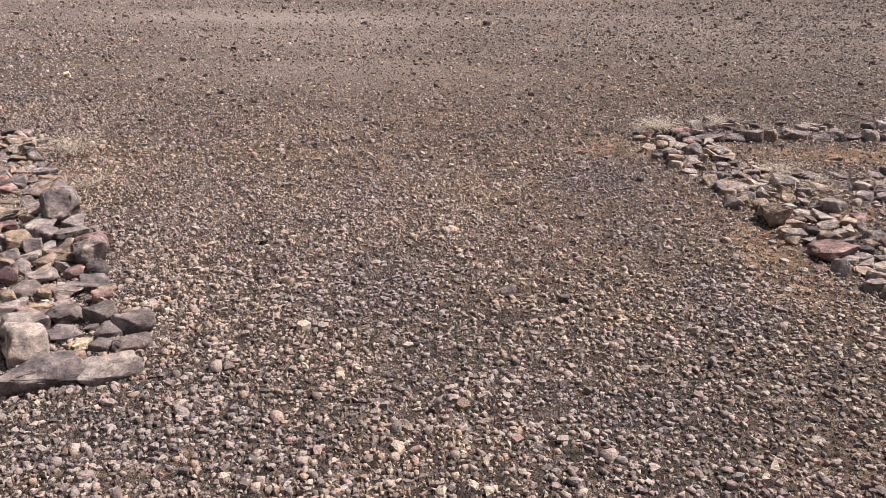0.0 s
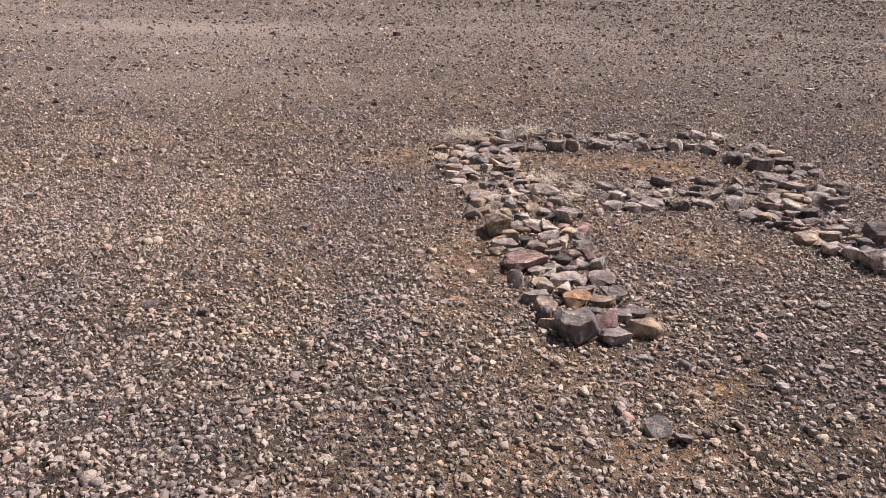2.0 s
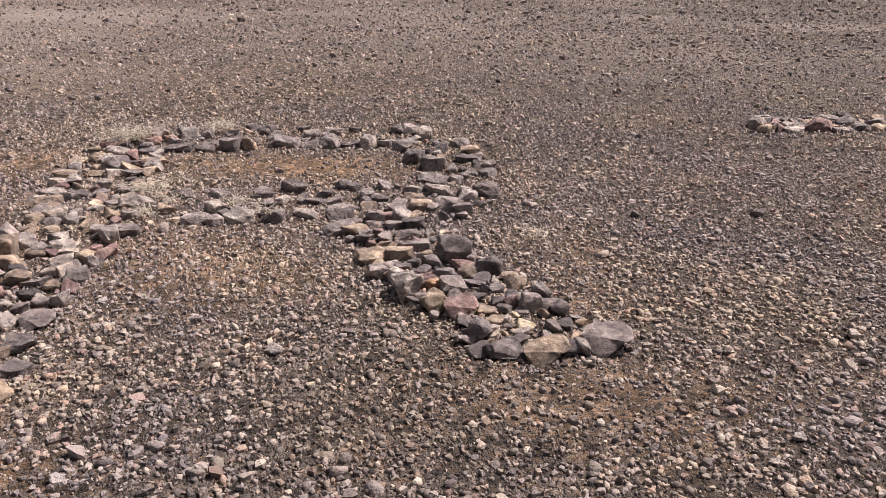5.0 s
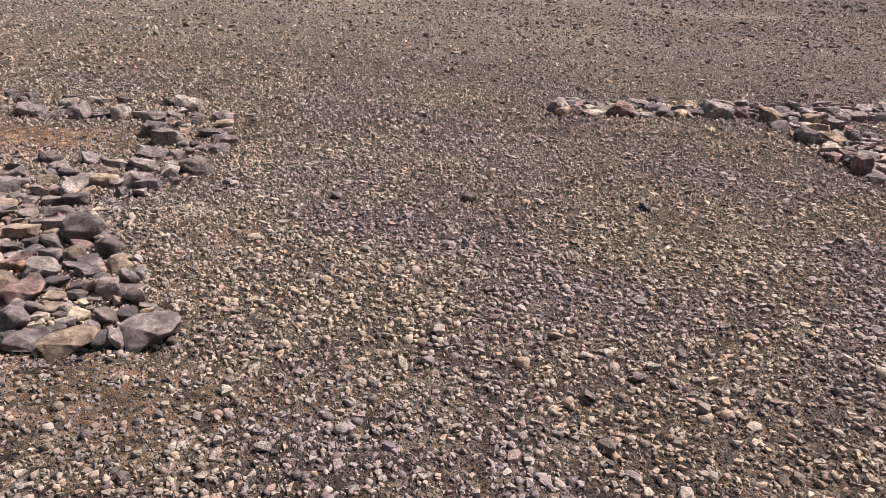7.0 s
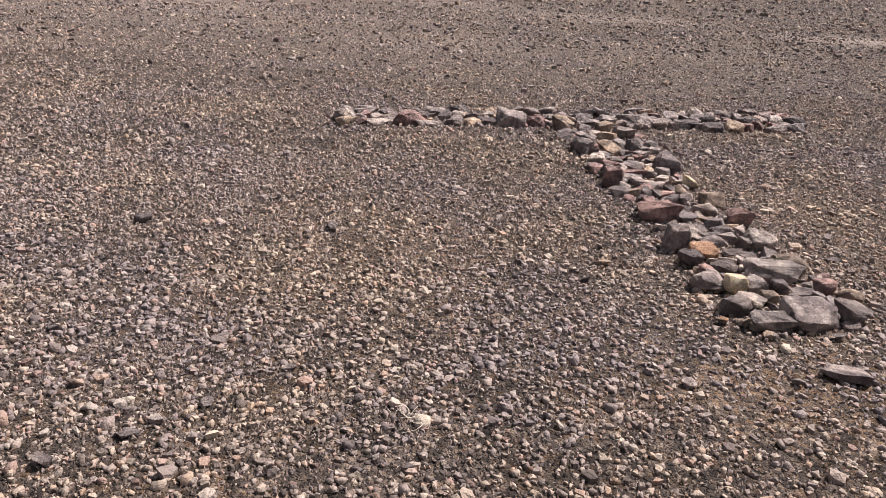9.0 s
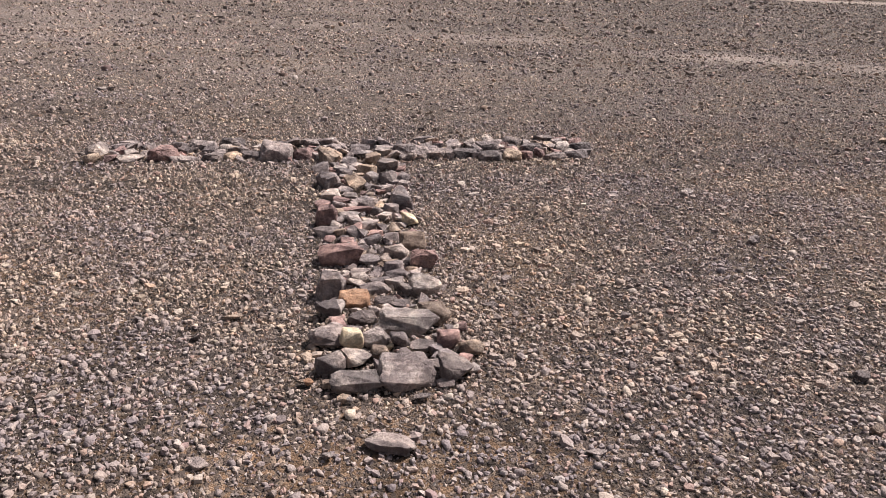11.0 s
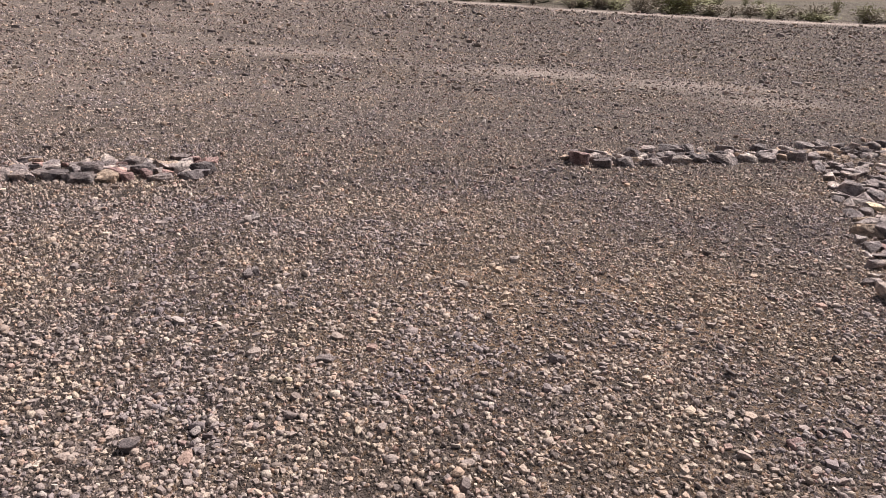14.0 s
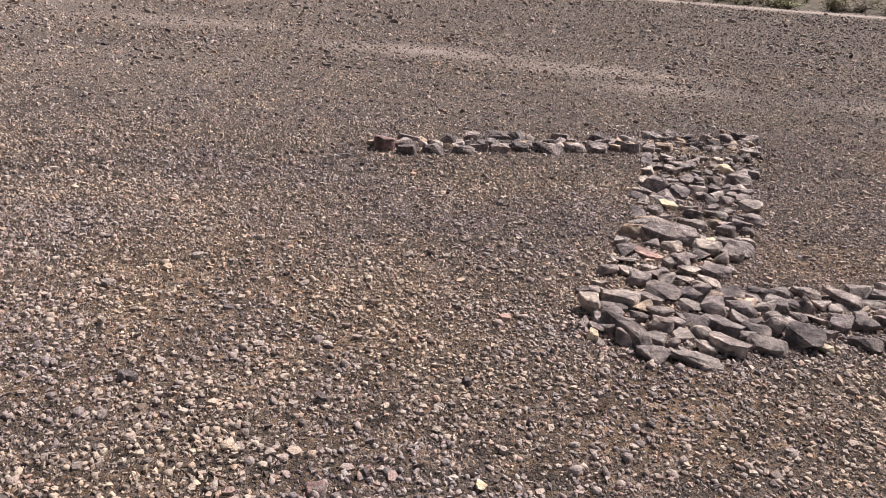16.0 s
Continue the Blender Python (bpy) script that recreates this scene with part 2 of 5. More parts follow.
# Sandy places with few stones: x, y, radius along x, radius along y, amount.
SANDY = [(4.8, 5.1, 1.15, 0.36, 0.75), (4.75, 3.05, 0.65, 0.6, 0.5), (3.58, 2.6, 0.2, 1.0, 0.85), (3.2, 3.6, 0.3, 0.9, 0.5), (4.15, 1.36, 0.5, 0.26, 0.5),
         (-1.5, 3.7, 0.7, 0.7, 0.55), (2.7, 5.0, 0.42, 0.55, 0.7), (6.8, 1.85, 0.7, 0.3, 0.5), (11.7, 2.65, 0.9, 0.3, 0.4), (6.95, 3.2, 0.16, 0.7, 0.5),
         (18.5, 3.5, 0.8, 0.4, 0.4), (3.6, 0.4, 0.7, 0.4, 0.3), (4.79, 1.25, 0.2, 0.1, 0.7), (4.35, 0.7, 0.35, 0.14, 0.55), (5.5, 0.97, 0.3, 0.12, 0.5),
         (20.6, 5.4, 0.8, 0.5, 0.45), (0.3, 5.2, 2.6, 2.6, 0.32), (2.2, 3.2, 0.8, 1.6, 0.3), (16.4, 4.6, 1.6, 1.6, 0.25), (17.3, 4.3, 0.6, 0.4, 0.3),
         (9.6, 4.0, 0.9, 1.0, 0.15), (2.0, 9.0, 4.0, 2.5, 0.25), (12.5, 4.6, 0.3, 1.6, 0.25), (15.6, 4.9, 0.5, 0.5, 0.25)]
# Patches of darker stones.
DARK = [(0.9, 0.5, 1.2, 0.6, 0.5), (6.0, 1.6, 1.3, 0.9, 1.0), (5.1, 2.0, 0.6, 0.6, 0.7), (3.3, 0.8, 0.9, 0.6, 0.7), (2.6, 1.9, 0.5, 0.8, 0.5), (6.15, 2.1, 0.5, 0.9, 0.9), (8.0, 3.2, 1.4, 1.3, 0.3), (9.8, 1.9, 1.0, 0.6, 0.6),
        (1.9, 1.6, 0.9, 0.7, 0.4), (17.8, 6.6, 1.5, 1.2, 0.2), (10.8, 4.9, 0.8, 1.3, 0.25), (13.4, 4.4, 1.0, 1.2, 0.12), (19.0, 3.6, 1.2, 0.4, 0.4)]
# Pale silt with fewer stones, the same way.
BARE = [(22.6, 12.7, 1.3, 0.7, 0.6), (22.0, 14.4, 2.2, 0.9, 0.6), (18.9, 15.5, 2.4, 0.9, 0.7), (14.0, 17.6, 2.8, 1.2, 0.55), (10.2, 19.5, 2.8, 1.2, 0.45),
        (3.0, 19.5, 5.0, 1.6, 0.5), (27.0, 12.0, 2.0, 0.6, 0.5), (-5.0, 17.5, 7.0, 4.0, 0.7), (-3.0, 13.5, 4.0, 3.0, 0.55), (-1.5, 9.5, 3.5, 2.2, 0.4), (6.0, 13.5, 6.0, 3.0, 0.25),
        (-14.0, 24.0, 9.0, 6.0, 0.5), (2.0, 27.0, 12.0, 4.0, 0.35), (14.0, 13.0, 3.0, 1.2, 0.25)]


def blobs(rows, x, y):
    out = np.zeros_like(x)
    for cx, cy, rx, ry, a in rows:
        out = np.maximum(out, a * np.exp(-((x - cx) / rx) ** 2 - ((y - cy) / ry) ** 2))
    return out


def lattice(i, j, seed):
    h = (i * 374761393 + j * 668265263 + seed * 974634777) & 0x7FFFFFFF
    h = ((h ^ (h >> 13)) * 1274126177) & 0x7FFFFFFF
    return ((h ^ (h >> 16)) & 0xFFFF) / 65535.0


def patchy(x, y, scale, seed):
    """Smooth patches from 0 to 1, about scale metres across, with finer ones laid over them."""
    out, share = np.zeros_like(x), 0.0
    for octave, weight in ((1, 0.55), (2.3, 0.3), (5.1, 0.15)):
        u, v = x * octave / scale + 0.31 * y * octave / scale, y * octave / scale - 0.31 * x * octave / scale
        i, j = np.floor(u).astype(np.int64), np.floor(v).astype(np.int64)
        f, g = u - i, v - j
        f, g = f * f * (3 - 2 * f), g * g * (3 - 2 * g)
        low = lattice(i, j, seed) * (1 - f) + lattice(i + 1, j, seed) * f
        high = lattice(i, j + 1, seed) * (1 - f) + lattice(i + 1, j + 1, seed) * f
        out, share = out + weight * (low * (1 - g) + high * g), share + weight
    return np.clip((out / share - 0.5) * 1.7 + 0.5, 0, 1)


def track(x, y):
    """The pale wheel track across the far edge of the stony flat."""
    return np.clip(1.7 - np.abs(y - track_line(x)) / 1.1, 0, 1)


def track_line(x):
    return np.interp(x, [-40, 22, 29, 35, 44, 90], [62, 48.5, 45.2, 43.6, 43.8, 46])


def beyond(x, y):
    """Open sand with scrub past the track."""
    return np.clip((y - track_line(x) - 1.5) / 2.5, 0, 1)


def rise(x, y):
    """The land swells gently far off."""
    far = np.clip(np.hypot(x - 10, y) - 52, 0, None)
    return 0.028 * far * far / (far + 25)


def level(x, y):
    """Height of the ground: nearly flat, with shallow swells near the letters."""
    near = np.clip(1 - np.hypot(x - 11, y - 6) / 60, 0, 1)
    return rise(x, y) + near * 0.006 * (np.sin(x * 2.1 + 1.3 * np.sin(y * 1.7)) + np.sin(y * 2.9 + x * 0.7)) - 0.006


def spaced(a, b, step, reach, grow=1.17):
    mid = list(np.arange(a, b + 1e-6, step))
    lo, hi, d = [a], [b], step
    while lo[-1] > -reach:
        d *= grow
        lo.append(lo[-1] - d)
        hi.append(hi[-1] + d)
    return np.array(lo[:0:-1] + mid + hi[1:])


def flat_mesh(name, verts, faces, mat, smooth=True):
    me = bpy.data.meshes.new(name)
    me.from_pydata(verts, [], faces)
    me.polygons.foreach_set("use_smooth", [smooth] * len(me.polygons))
    me.materials.append(mat)
    return me


def build_ground():
    gx, gy = spaced(-6, 28, 0.25, 900, 1.17), spaced(-3, 14, 0.25, 900, 1.08)
    X, Y = np.meshgrid(gx, gy, indexing='ij')
    x, y = X.ravel(), Y.ravel()
    z = level(x, y)
    n = len(gy)
    i = np.arange(len(gx) - 1)[:, None] * n + np.arange(n - 1)[None, :]
    i = i.ravel()
    faces = np.stack([i, i + n, i + n + 1, i + 1], 1).tolist()
    me = flat_mesh("ground", np.stack([x, y, z], 1).tolist(), faces, GROUND)
    sand = np.clip(blobs(SANDY, x, y), 0, 1)
    silt = np.clip((y - 7.5) / 5, 0, 1) * np.clip(1.2 - (x - 8) / 14, 0.15, 1) * (0.08 + 0.34 * patchy(x, y, 3.5, 9)) * (1 - beyond(x, y))
    v = y - np.interp(x, NEAR_X, NEAR_Y)  # trodden dust on the near side and past the ends
    past = np.clip(np.maximum(np.maximum(-0.6 - 0.78 * np.clip(v, 0.4, None) - x, x - 19.9 - 0.88 * np.clip(v, 0.4, None)), -0.4 - v) / 0.6, 0, 1)
    silt = np.maximum(silt, 0.11 * past * (1 - beyond(x, y)))
    bare = np.clip(np.maximum(blobs(BARE, x, y), silt) + 0.9 * track(x, y), 0, 1)
    me.attributes.new("sand", 'FLOAT', 'POINT').data.foreach_set("value", sand.astype(np.float32))
    me.attributes.new("loam", 'FLOAT', 'POINT').data.foreach_set("value", beyond(x, y).astype(np.float32))
    me.attributes.new("bare", 'FLOAT', 'POINT').data.foreach_set("value", bare.astype(np.float32))
    return tagged(new("ground", me), "stony desert ground of brown grit and sand", "ground", kind="structure")


ground = build_ground()


# ---- rocks ----
def rock_mesh(name, seed, corners, slab=False, fine=2, rough=0.05):
    """A broken block of unit size: flat breaks between a few corners, worn edges, a weathered skin."""
    r = random.Random(seed)
    blunt = r.uniform(0.35, 0.9)
    bm = bmesh.new()
    for _ in range(corners):
        v = Vector((r.uniform(-1, 1), r.uniform(-1, 1), r.uniform(-1, 1)))
        far = max(abs(c) for c in v)
        v = v / far * r.uniform(0.8, 1.0) * (1 - blunt * (1 - far / v.length))
        if slab:  # a split plate: nearly level top, steep broken sides
            v.z = math.copysign(0.5 + 0.5 * abs(v.z) * r.uniform(0.85, 1.0), v.z)
            v.z += 0.16 * (v.x * math.sin(seed) + v.y * math.cos(seed))
        bm.verts.new(v)
    hull = bmesh.ops.convex_hull(bm, input=bm.verts)
    spare = list({e for e in hull["geom_interior"] + hull["geom_unused"] if isinstance(e, bmesh.types.BMVert) and e.is_valid})
    bmesh.ops.delete(bm, geom=spare, context='VERTS')
    bmesh.ops.dissolve_limit(bm, angle_limit=radians(13), verts=bm.verts, edges=bm.edges)
    bmesh.ops.bevel(bm, geom=list(bm.edges), offset=r.uniform(0.06, 0.13), segments=1 if fine < 2 else 2, profile=0.5, affect='EDGES', clamp_overlap=True)
    bmesh.ops.triangulate(bm, faces=bm.faces)
    for _ in range(fine):
        long = [e for e in bm.edges if e.calc_length() > (0.27 if fine > 1 else 0.36)]
        if long:
            bmesh.ops.subdivide_edges(bm, edges=long, cuts=1)
            bmesh.ops.triangulate(bm, faces=bm.faces)
    off = Vector((seed * 3.7, seed * 1.3, seed * 0.7))
    bm.normal_update()
    for v, n in [(v, v.normal.copy()) for v in bm.verts]:
        chip = noise.noise(v.co * 2.3 + off)
        v.co += n * rough * (1.1 * noise.noise(v.co * 1.2 + off) + 0.8 * chip - 1.3 * max(0.0, abs(chip) - 0.32) + 0.6 * noise.noise(v.co * 4.5 + off))
    lo = [min(v.co[k] for v in bm.verts) for k in range(3)]
    hi = [max(v.co[k] for v in bm.verts) for k in range(3)]
    for v in bm.verts:
        v.co = Vector([(v.co[k] - (lo[k] + hi[k]) / 2) / (hi[k] - lo[k]) for k in range(3)])
    me = bpy.data.meshes.new(name)
    bm.to_mesh(me)
    bm.free()
    me.polygons.foreach_set("use_smooth", [True] * len(me.polygons))
    me.set_sharp_from_angle(angle=radians(26))
    return me


TONES = "dmltorw"
FORMS = [[rock_mesh("boulder", 130 + k, 19 + k % 6, k % 3 == 2, 2, 0.085) for k in range(12)],
         [rock_mesh("boulder", 10 + k, 14 + k % 6, False, 1, 0.075) for k in range(12)],
         [rock_mesh("slab", 90 + k, 13 + k % 4, True, 1, 0.065) for k in range(10)],
         [rock_mesh("stone", 50 + k, 9 + k % 4, k % 2 == 1, 0, 0.07) for k in range(8)]]
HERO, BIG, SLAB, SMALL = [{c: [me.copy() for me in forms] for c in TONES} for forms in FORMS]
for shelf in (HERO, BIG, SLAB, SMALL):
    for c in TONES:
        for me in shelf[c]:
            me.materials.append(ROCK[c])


def letter(label, x, y):
    ob = new("stone_letter")
    ob.location = (x, y, 0)
    return tagged(ob, label, "stone letter", "letters laid out in stones")


letter_a = letter("slanted leg of a letter A laid in grey stones on gravel", -0.9, 2.0)
letter_r = letter("large letter R laid out in brown and grey stones on gravel", 5.1, 3.8)
letter_t = letter("large letter T laid out in mauve and tan stones on gravel", 11.6, 5.6)
letter_z = letter("large letter Z laid out in flat grey stones on gravel", 19.6, 6.0)
LOOSE = {"d": "dark", "m": "mauve-grey", "l": "pale grey", "t": "tan", "o": "orange", "r": "reddish", "w": "cream-coloured"}
laid = []


def set_rock(parent, me, x, y, z, sx, sy, sz, rx, ry, rz, name="stone"):
    ob = new(name, me)
    if parent:
        ob.parent = parent
        x, y, z = x - parent.location.x, y - parent.location.y, z - parent.location.z
    ob.location, ob.rotation_euler, ob.scale = (x, y, z), [radians(a) for a in (rx, ry, rz)], (sx, sy, sz)
    return ob


class Placer:
    """Sets stones one by one: place, width, depth, height, turn and tone."""

    def __init__(self, parent):
        self.parent = parent

    def __call__(self, x, y, w, d, h, turn, tone):
        size = (w + d) / 2
        if self.parent and any(math.hypot(x - a, y - b) < 0.27 * (size + s) for a, b, s in laid):
            return
        laid.append((x, y, size))
        flat = h < 0.72 * min(w, d) and rnd.random() < 0.7
        if size > 0.175:
            k = rnd.choice((2, 5, 8, 11) if flat else (0, 1, 3, 4, 6, 7, 9, 10))
            me = HERO[tone][k]
        else:
            me = rnd.choice((SLAB if flat else BIG)[tone])
        flip, grow = rnd.choice((0, 180)), (0.95 if flat else 1.0) if self.parent else 0.8
        ob = set_rock(self.parent, me, x, y, h * 0.2 * grow, w * 1.03 * grow, d * 1.06 * grow, h * 1.15 * grow, rnd.uniform(-9, 9), rnd.uniform(-9, 9), turn + flip + rnd.uniform(-8, 8),
                      "stone" if self.parent else "loose_stone")
        if not self.parent:
            tagged(ob, f"{LOOSE[tone]} loose stone lying on the gravel", "stone", "loose stones")


    def mark(self, x, y, w, d, h, turn, tone):
        """A stone that stands out from its neighbours, set before the rest."""
        laid.append((x, y, (w + d) * 0.72))
        flat = h < 0.55 * min(w, d)
        forms = (HERO if w > 0.12 else (SLAB if flat else BIG))[tone]
        k = rnd.choice((2, 5, 8, 11) if flat else (0, 1, 3, 4, 6, 7, 9, 10)) if w > 0.12 else rnd.randrange(len(forms))
        set_rock(self.parent, forms[k], x, y, h * 0.42, w * 1.1, d * 1.14, h * 1.28, rnd.uniform(-7, 7), rnd.uniform(-7, 7), turn + rnd.choice((0, 180)) + rnd.uniform(-6, 6))


def inside(poly, x, y):
    hit = False
    for (x0, y0), (x1, y1) in zip(poly, poly[1:] + poly[:1]):
        if (y0 > y) != (y1 > y) and x < (x1 - x0) * (y - y0) / (y1 - y0) + x0:
            hit = not hit
    return hit


def fill(parent, poly, tries, sizes, tones, most):
    """Chocks and smaller stones in the gaps of a stroke."""
    xs, ys = [p[0] for p in poly], [p[1] for p in poly]
    made = 0
    for _ in range(tries):
        x, y = rnd.uniform(min(xs), max(xs)), rnd.uniform(min(ys), max(ys))
        s = rnd.uniform(*sizes)
        if made >= most or not inside(poly, x, y) or any(math.hypot(x - a, y - b) < 0.34 * (s + t) for a, b, t in laid):
            continue
        laid.append((x, y, s))
        made += 1
        tone = rnd.choice(tones)
        set_rock(parent, rnd.choice(SMALL[tone] + BIG[tone][:4]), x, y, s * 0.15, s * rnd.uniform(0.9, 1.35), s * rnd.uniform(0.75, 1.1), s * rnd.uniform(0.5, 0.85),
                 rnd.uniform(-15, 15), rnd.uniform(-15, 15), rnd.uniform(0, 360))


put = Placer(letter_r)
put.mark(4.15, 1.64, 0.221, 0.177, 0.133, 17, "m")
put.mark(4.33, 1.63, 0.148, 0.118, 0.053, 14, "m")
put.mark(4.49, 1.72, 0.163, 0.131, 0.075, 11, "t")
put.mark(4.37, 1.88, 0.145, 0.089, 0.042, 12, "l")
put.mark(4.17, 2.02, 0.145, 0.116, 0.061, 15, "o")
put.mark(3.95, 2.03, 0.138, 0.111, 0.059, 19, "l")
put.mark(3.99, 1.81, 0.084, 0.067, 0.077, 19, "d")
put.mark(3.84, 2.23, 0.088, 0.098, 0.083, 19, "m")
put.mark(3.96, 2.42, 0.107, 0.086, 0.035, 17, "l")
put.mark(3.98, 2.25, 0.102, 0.088, 0.030, 17, "t")
put.mark(4.11, 2.30, 0.148, 0.083, 0.043, 15, "l")
put.mark(4.31, 2.05, 0.138, 0.104, 0.040, 13, "t")
put.mark(4.38, 2.11, 0.126, 0.101, 0.059, 11, "m")
put.mark(4.33, 2.34, 0.148, 0.118, 0.043, 11, "m")
put.mark(4.48, 1.94, 0.121, 0.094, 0.035, 10, "m")
put.mark(3.89, 2.52, 0.262, 0.225, 0.075, 17, "r")
put.mark(3.76, 2.83, 0.168, 0.084, 0.048, 18, "l")
put.mark(4.12, 2.61, 0.127, 0.064, 0.037, 14, "d")
put.mark(4.23, 2.54, 0.078, 0.063, 0.048, 12, "m")
put.mark(4.19, 2.72, 0.130, 0.065, 0.038, 12, "t")
put.mark(4.32, 2.56, 0.094, 0.075, 0.070, 11, "l")
put.mark(4.26, 2.85, 0.123, 0.099, 0.060, 11, "l")
put.mark(3.90, 2.90, 0.085, 0.068, 0.046, 15, "d")
put.mark(4.05, 2.47, 0.123, 0.087, 0.036, 15, "l")
put.mark(3.69, 3.11, 0.141, 0.222, 0.133, 17, "t")
put.mark(3.87, 3.12, 0.125, 0.062, 0.036, 15, "t")
put.mark(4.15, 3.23, 0.102, 0.077, 0.029, 11, "r")
put.mark(4.23, 3.49, 0.152, 0.121, 0.061, 10, "d")
put.mark(3.54, 3.65, 0.118, 0.095, 0.060, 17, "t")
put.mark(4.25, 1.91, 0.107, 0.062, 0.031, 14, "d")
put.mark(6.98, 2.33, 0.216, 0.173, 0.080, 16, "m")
put.mark(6.86, 2.28, 0.059, 0.095, 0.056, 18, "l")
put.mark(6.81, 2.26, 0.083, 0.066, 0.054, 20, "d")
put.mark(6.70, 2.22, 0.205, 0.120, 0.059, 22, "t")
put.mark(6.52, 2.23, 0.171, 0.118, 0.049, 26, "d")
put.mark(6.40, 2.22, 0.086, 0.069, 0.030, 28, "d")
put.mark(6.41, 2.36, 0.101, 0.081, 0.088, 26, "m")
put.mark(6.46, 2.44, 0.081, 0.063, 0.023, 25, "m")
put.mark(6.62, 2.46, 0.086, 0.069, 0.041, 22, "w")
put.mark(6.58, 2.58, 0.041, 0.033, 0.024, 22, "w")
put.mark(6.48, 2.51, 0.094, 0.074, 0.027, 24, "t")
put.mark(6.53, 2.52, 0.064, 0.051, 0.034, 23, "m")
put.mark(6.31, 2.61, 0.163, 0.131, 0.063, 26, "r")
put.mark(6.44, 2.62, 0.105, 0.053, 0.030, 24, "t")
put.mark(6.18, 2.66, 0.134, 0.107, 0.083, 28, "t")
put.mark(6.16, 2.88, 0.073, 0.058, 0.042, 26, "o")
put.mark(6.09, 2.93, 0.158, 0.097, 0.045, 27, "r")
put.mark(6.26, 2.86, 0.142, 0.113, 0.072, 25, "m")
put.mark(6.38, 2.76, 0.101, 0.081, 0.033, 24, "d")
put.mark(6.21, 3.03, 0.108, 0.087, 0.044, 24, "l")
put.mark(6.01, 2.81, 0.126, 0.173, 0.120, 29, "l")
put.mark(5.78, 3.23, 0.178, 0.122, 0.051, 29, "t")
put.mark(5.93, 3.29, 0.158, 0.126, 0.057, 27, "t")
put.mark(6.25, 3.29, 0.192, 0.154, 0.131, 22, "d")
put.mark(6.46, 3.11, 0.138, 0.110, 0.086, 20, "d")
put.mark(5.97, 3.78, 0.145, 0.116, 0.060, 23, "d")
put.mark(6.33, 3.03, 0.100, 0.080, 0.059, 23, "t")
put.mark(6.41, 2.99, 0.094, 0.075, 0.030, 22, "m")
put.mark(6.59, 2.93, 0.119, 0.095, 0.057, 19, "t")
put.mark(6.65, 2.68, 0.104, 0.083, 0.074, 20, "l")
put.mark(6.71, 2.76, 0.089, 0.086, 0.084, 18, "m")
put.mark(6.56, 2.71, 0.080, 0.064, 0.060, 21, "r")
put.mark(6.52, 2.65, 0.086, 0.059, 0.025, 22, "d")
put.mark(6.79, 2.63, 0.086, 0.068, 0.069, 17, "m")
put.mark(6.87, 2.58, 0.073, 0.053, 0.021, 16, "l")
put.mark(6.81, 2.49, 0.082, 0.066, 0.033, 18, "d")
put.mark(6.75, 2.44, 0.092, 0.074, 0.064, 19, "d")
put.mark(5.52, 3.63, 0.202, 0.113, 0.058, 29, "m")
put.mark(6.01, 3.40, 0.193, 0.100, 0.055, 25, "m")
put.mark(6.10, 3.25, 0.095, 0.076, 0.052, 25, "t")
put(4.16, 1.64, 0.228, 0.280, 0.173, 17, "m")
put(4.34, 1.63, 0.156, 0.146, 0.090, 14, "m")
put(4.49, 1.72, 0.148, 0.185, 0.119, 10, "l")
put(4.36, 1.88, 0.138, 0.118, 0.073, 12, "l")
put(4.23, 1.88, 0.119, 0.092, 0.057, 15, "d")
put(4.27, 1.83, 0.052, 0.064, 0.040, 14, "m")
put(4.17, 2.05, 0.139, 0.137, 0.085, 15, "o")
put(4.31, 2.03, 0.132, 0.131, 0.082, 13, "m")
put(4.39, 2.10, 0.141, 0.175, 0.108, 11, "m")
put(4.34, 2.35, 0.155, 0.158, 0.098, 11, "m")
put(4.20, 2.32, 0.086, 0.107, 0.073, 13, "l")
put(3.98, 1.83, 0.106, 0.132, 0.094, 19, "d")
put(3.94, 2.05, 0.139, 0.146, 0.090, 19, "m")
put(3.83, 2.27, 0.103, 0.129, 0.098, 19, "l")
put(3.98, 2.25, 0.102, 0.100, 0.062, 17, "t")
put(3.97, 2.40, 0.118, 0.122, 0.075, 17, "l")
put(3.87, 2.52, 0.215, 0.215, 0.133, 17, "r")
put(4.05, 2.48, 0.117, 0.106, 0.066, 15, "m")
put(4.11, 2.27, 0.141, 0.125, 0.078, 15, "l")
put(4.22, 2.16, 0.114, 0.100, 0.062, 14, "d")
put(3.82, 2.79, 0.271, 0.163, 0.071, 17, "m")
put(3.89, 2.91, 0.095, 0.119, 0.083, 16, "m")
put(4.12, 2.60, 0.126, 0.100, 0.062, 14, "r")
put(4.07, 2.78, 0.147, 0.088, 0.039, 14, "m")
put(4.20, 2.71, 0.113, 0.084, 0.052, 12, "t")
put(4.22, 2.57, 0.078, 0.090, 0.056, 12, "m")
put(4.17, 2.48, 0.083, 0.079, 0.049, 13, "m")
put(4.31, 2.58, 0.120, 0.150, 0.101, 11, "l")
put(4.25, 2.84, 0.134, 0.156, 0.097, 11, "l")
put(3.90, 3.08, 0.105, 0.114, 0.071, 15, "m")
put(3.69, 3.10, 0.118, 0.147, 0.112, 17, "m")
put(3.68, 3.37, 0.090, 0.112, 0.085, 17, "t")
put(3.96, 3.25, 0.177, 0.106, 0.048, 14, "l")
put(4.05, 3.06, 0.146, 0.087, 0.049, 13, "l")
put(4.47, 1.96, 0.115, 0.090, 0.056, 10, "m")
put(4.15, 3.23, 0.101, 0.101, 0.063, 11, "m")
put(4.09, 2.91, 0.124, 0.075, 0.045, 13, "m")
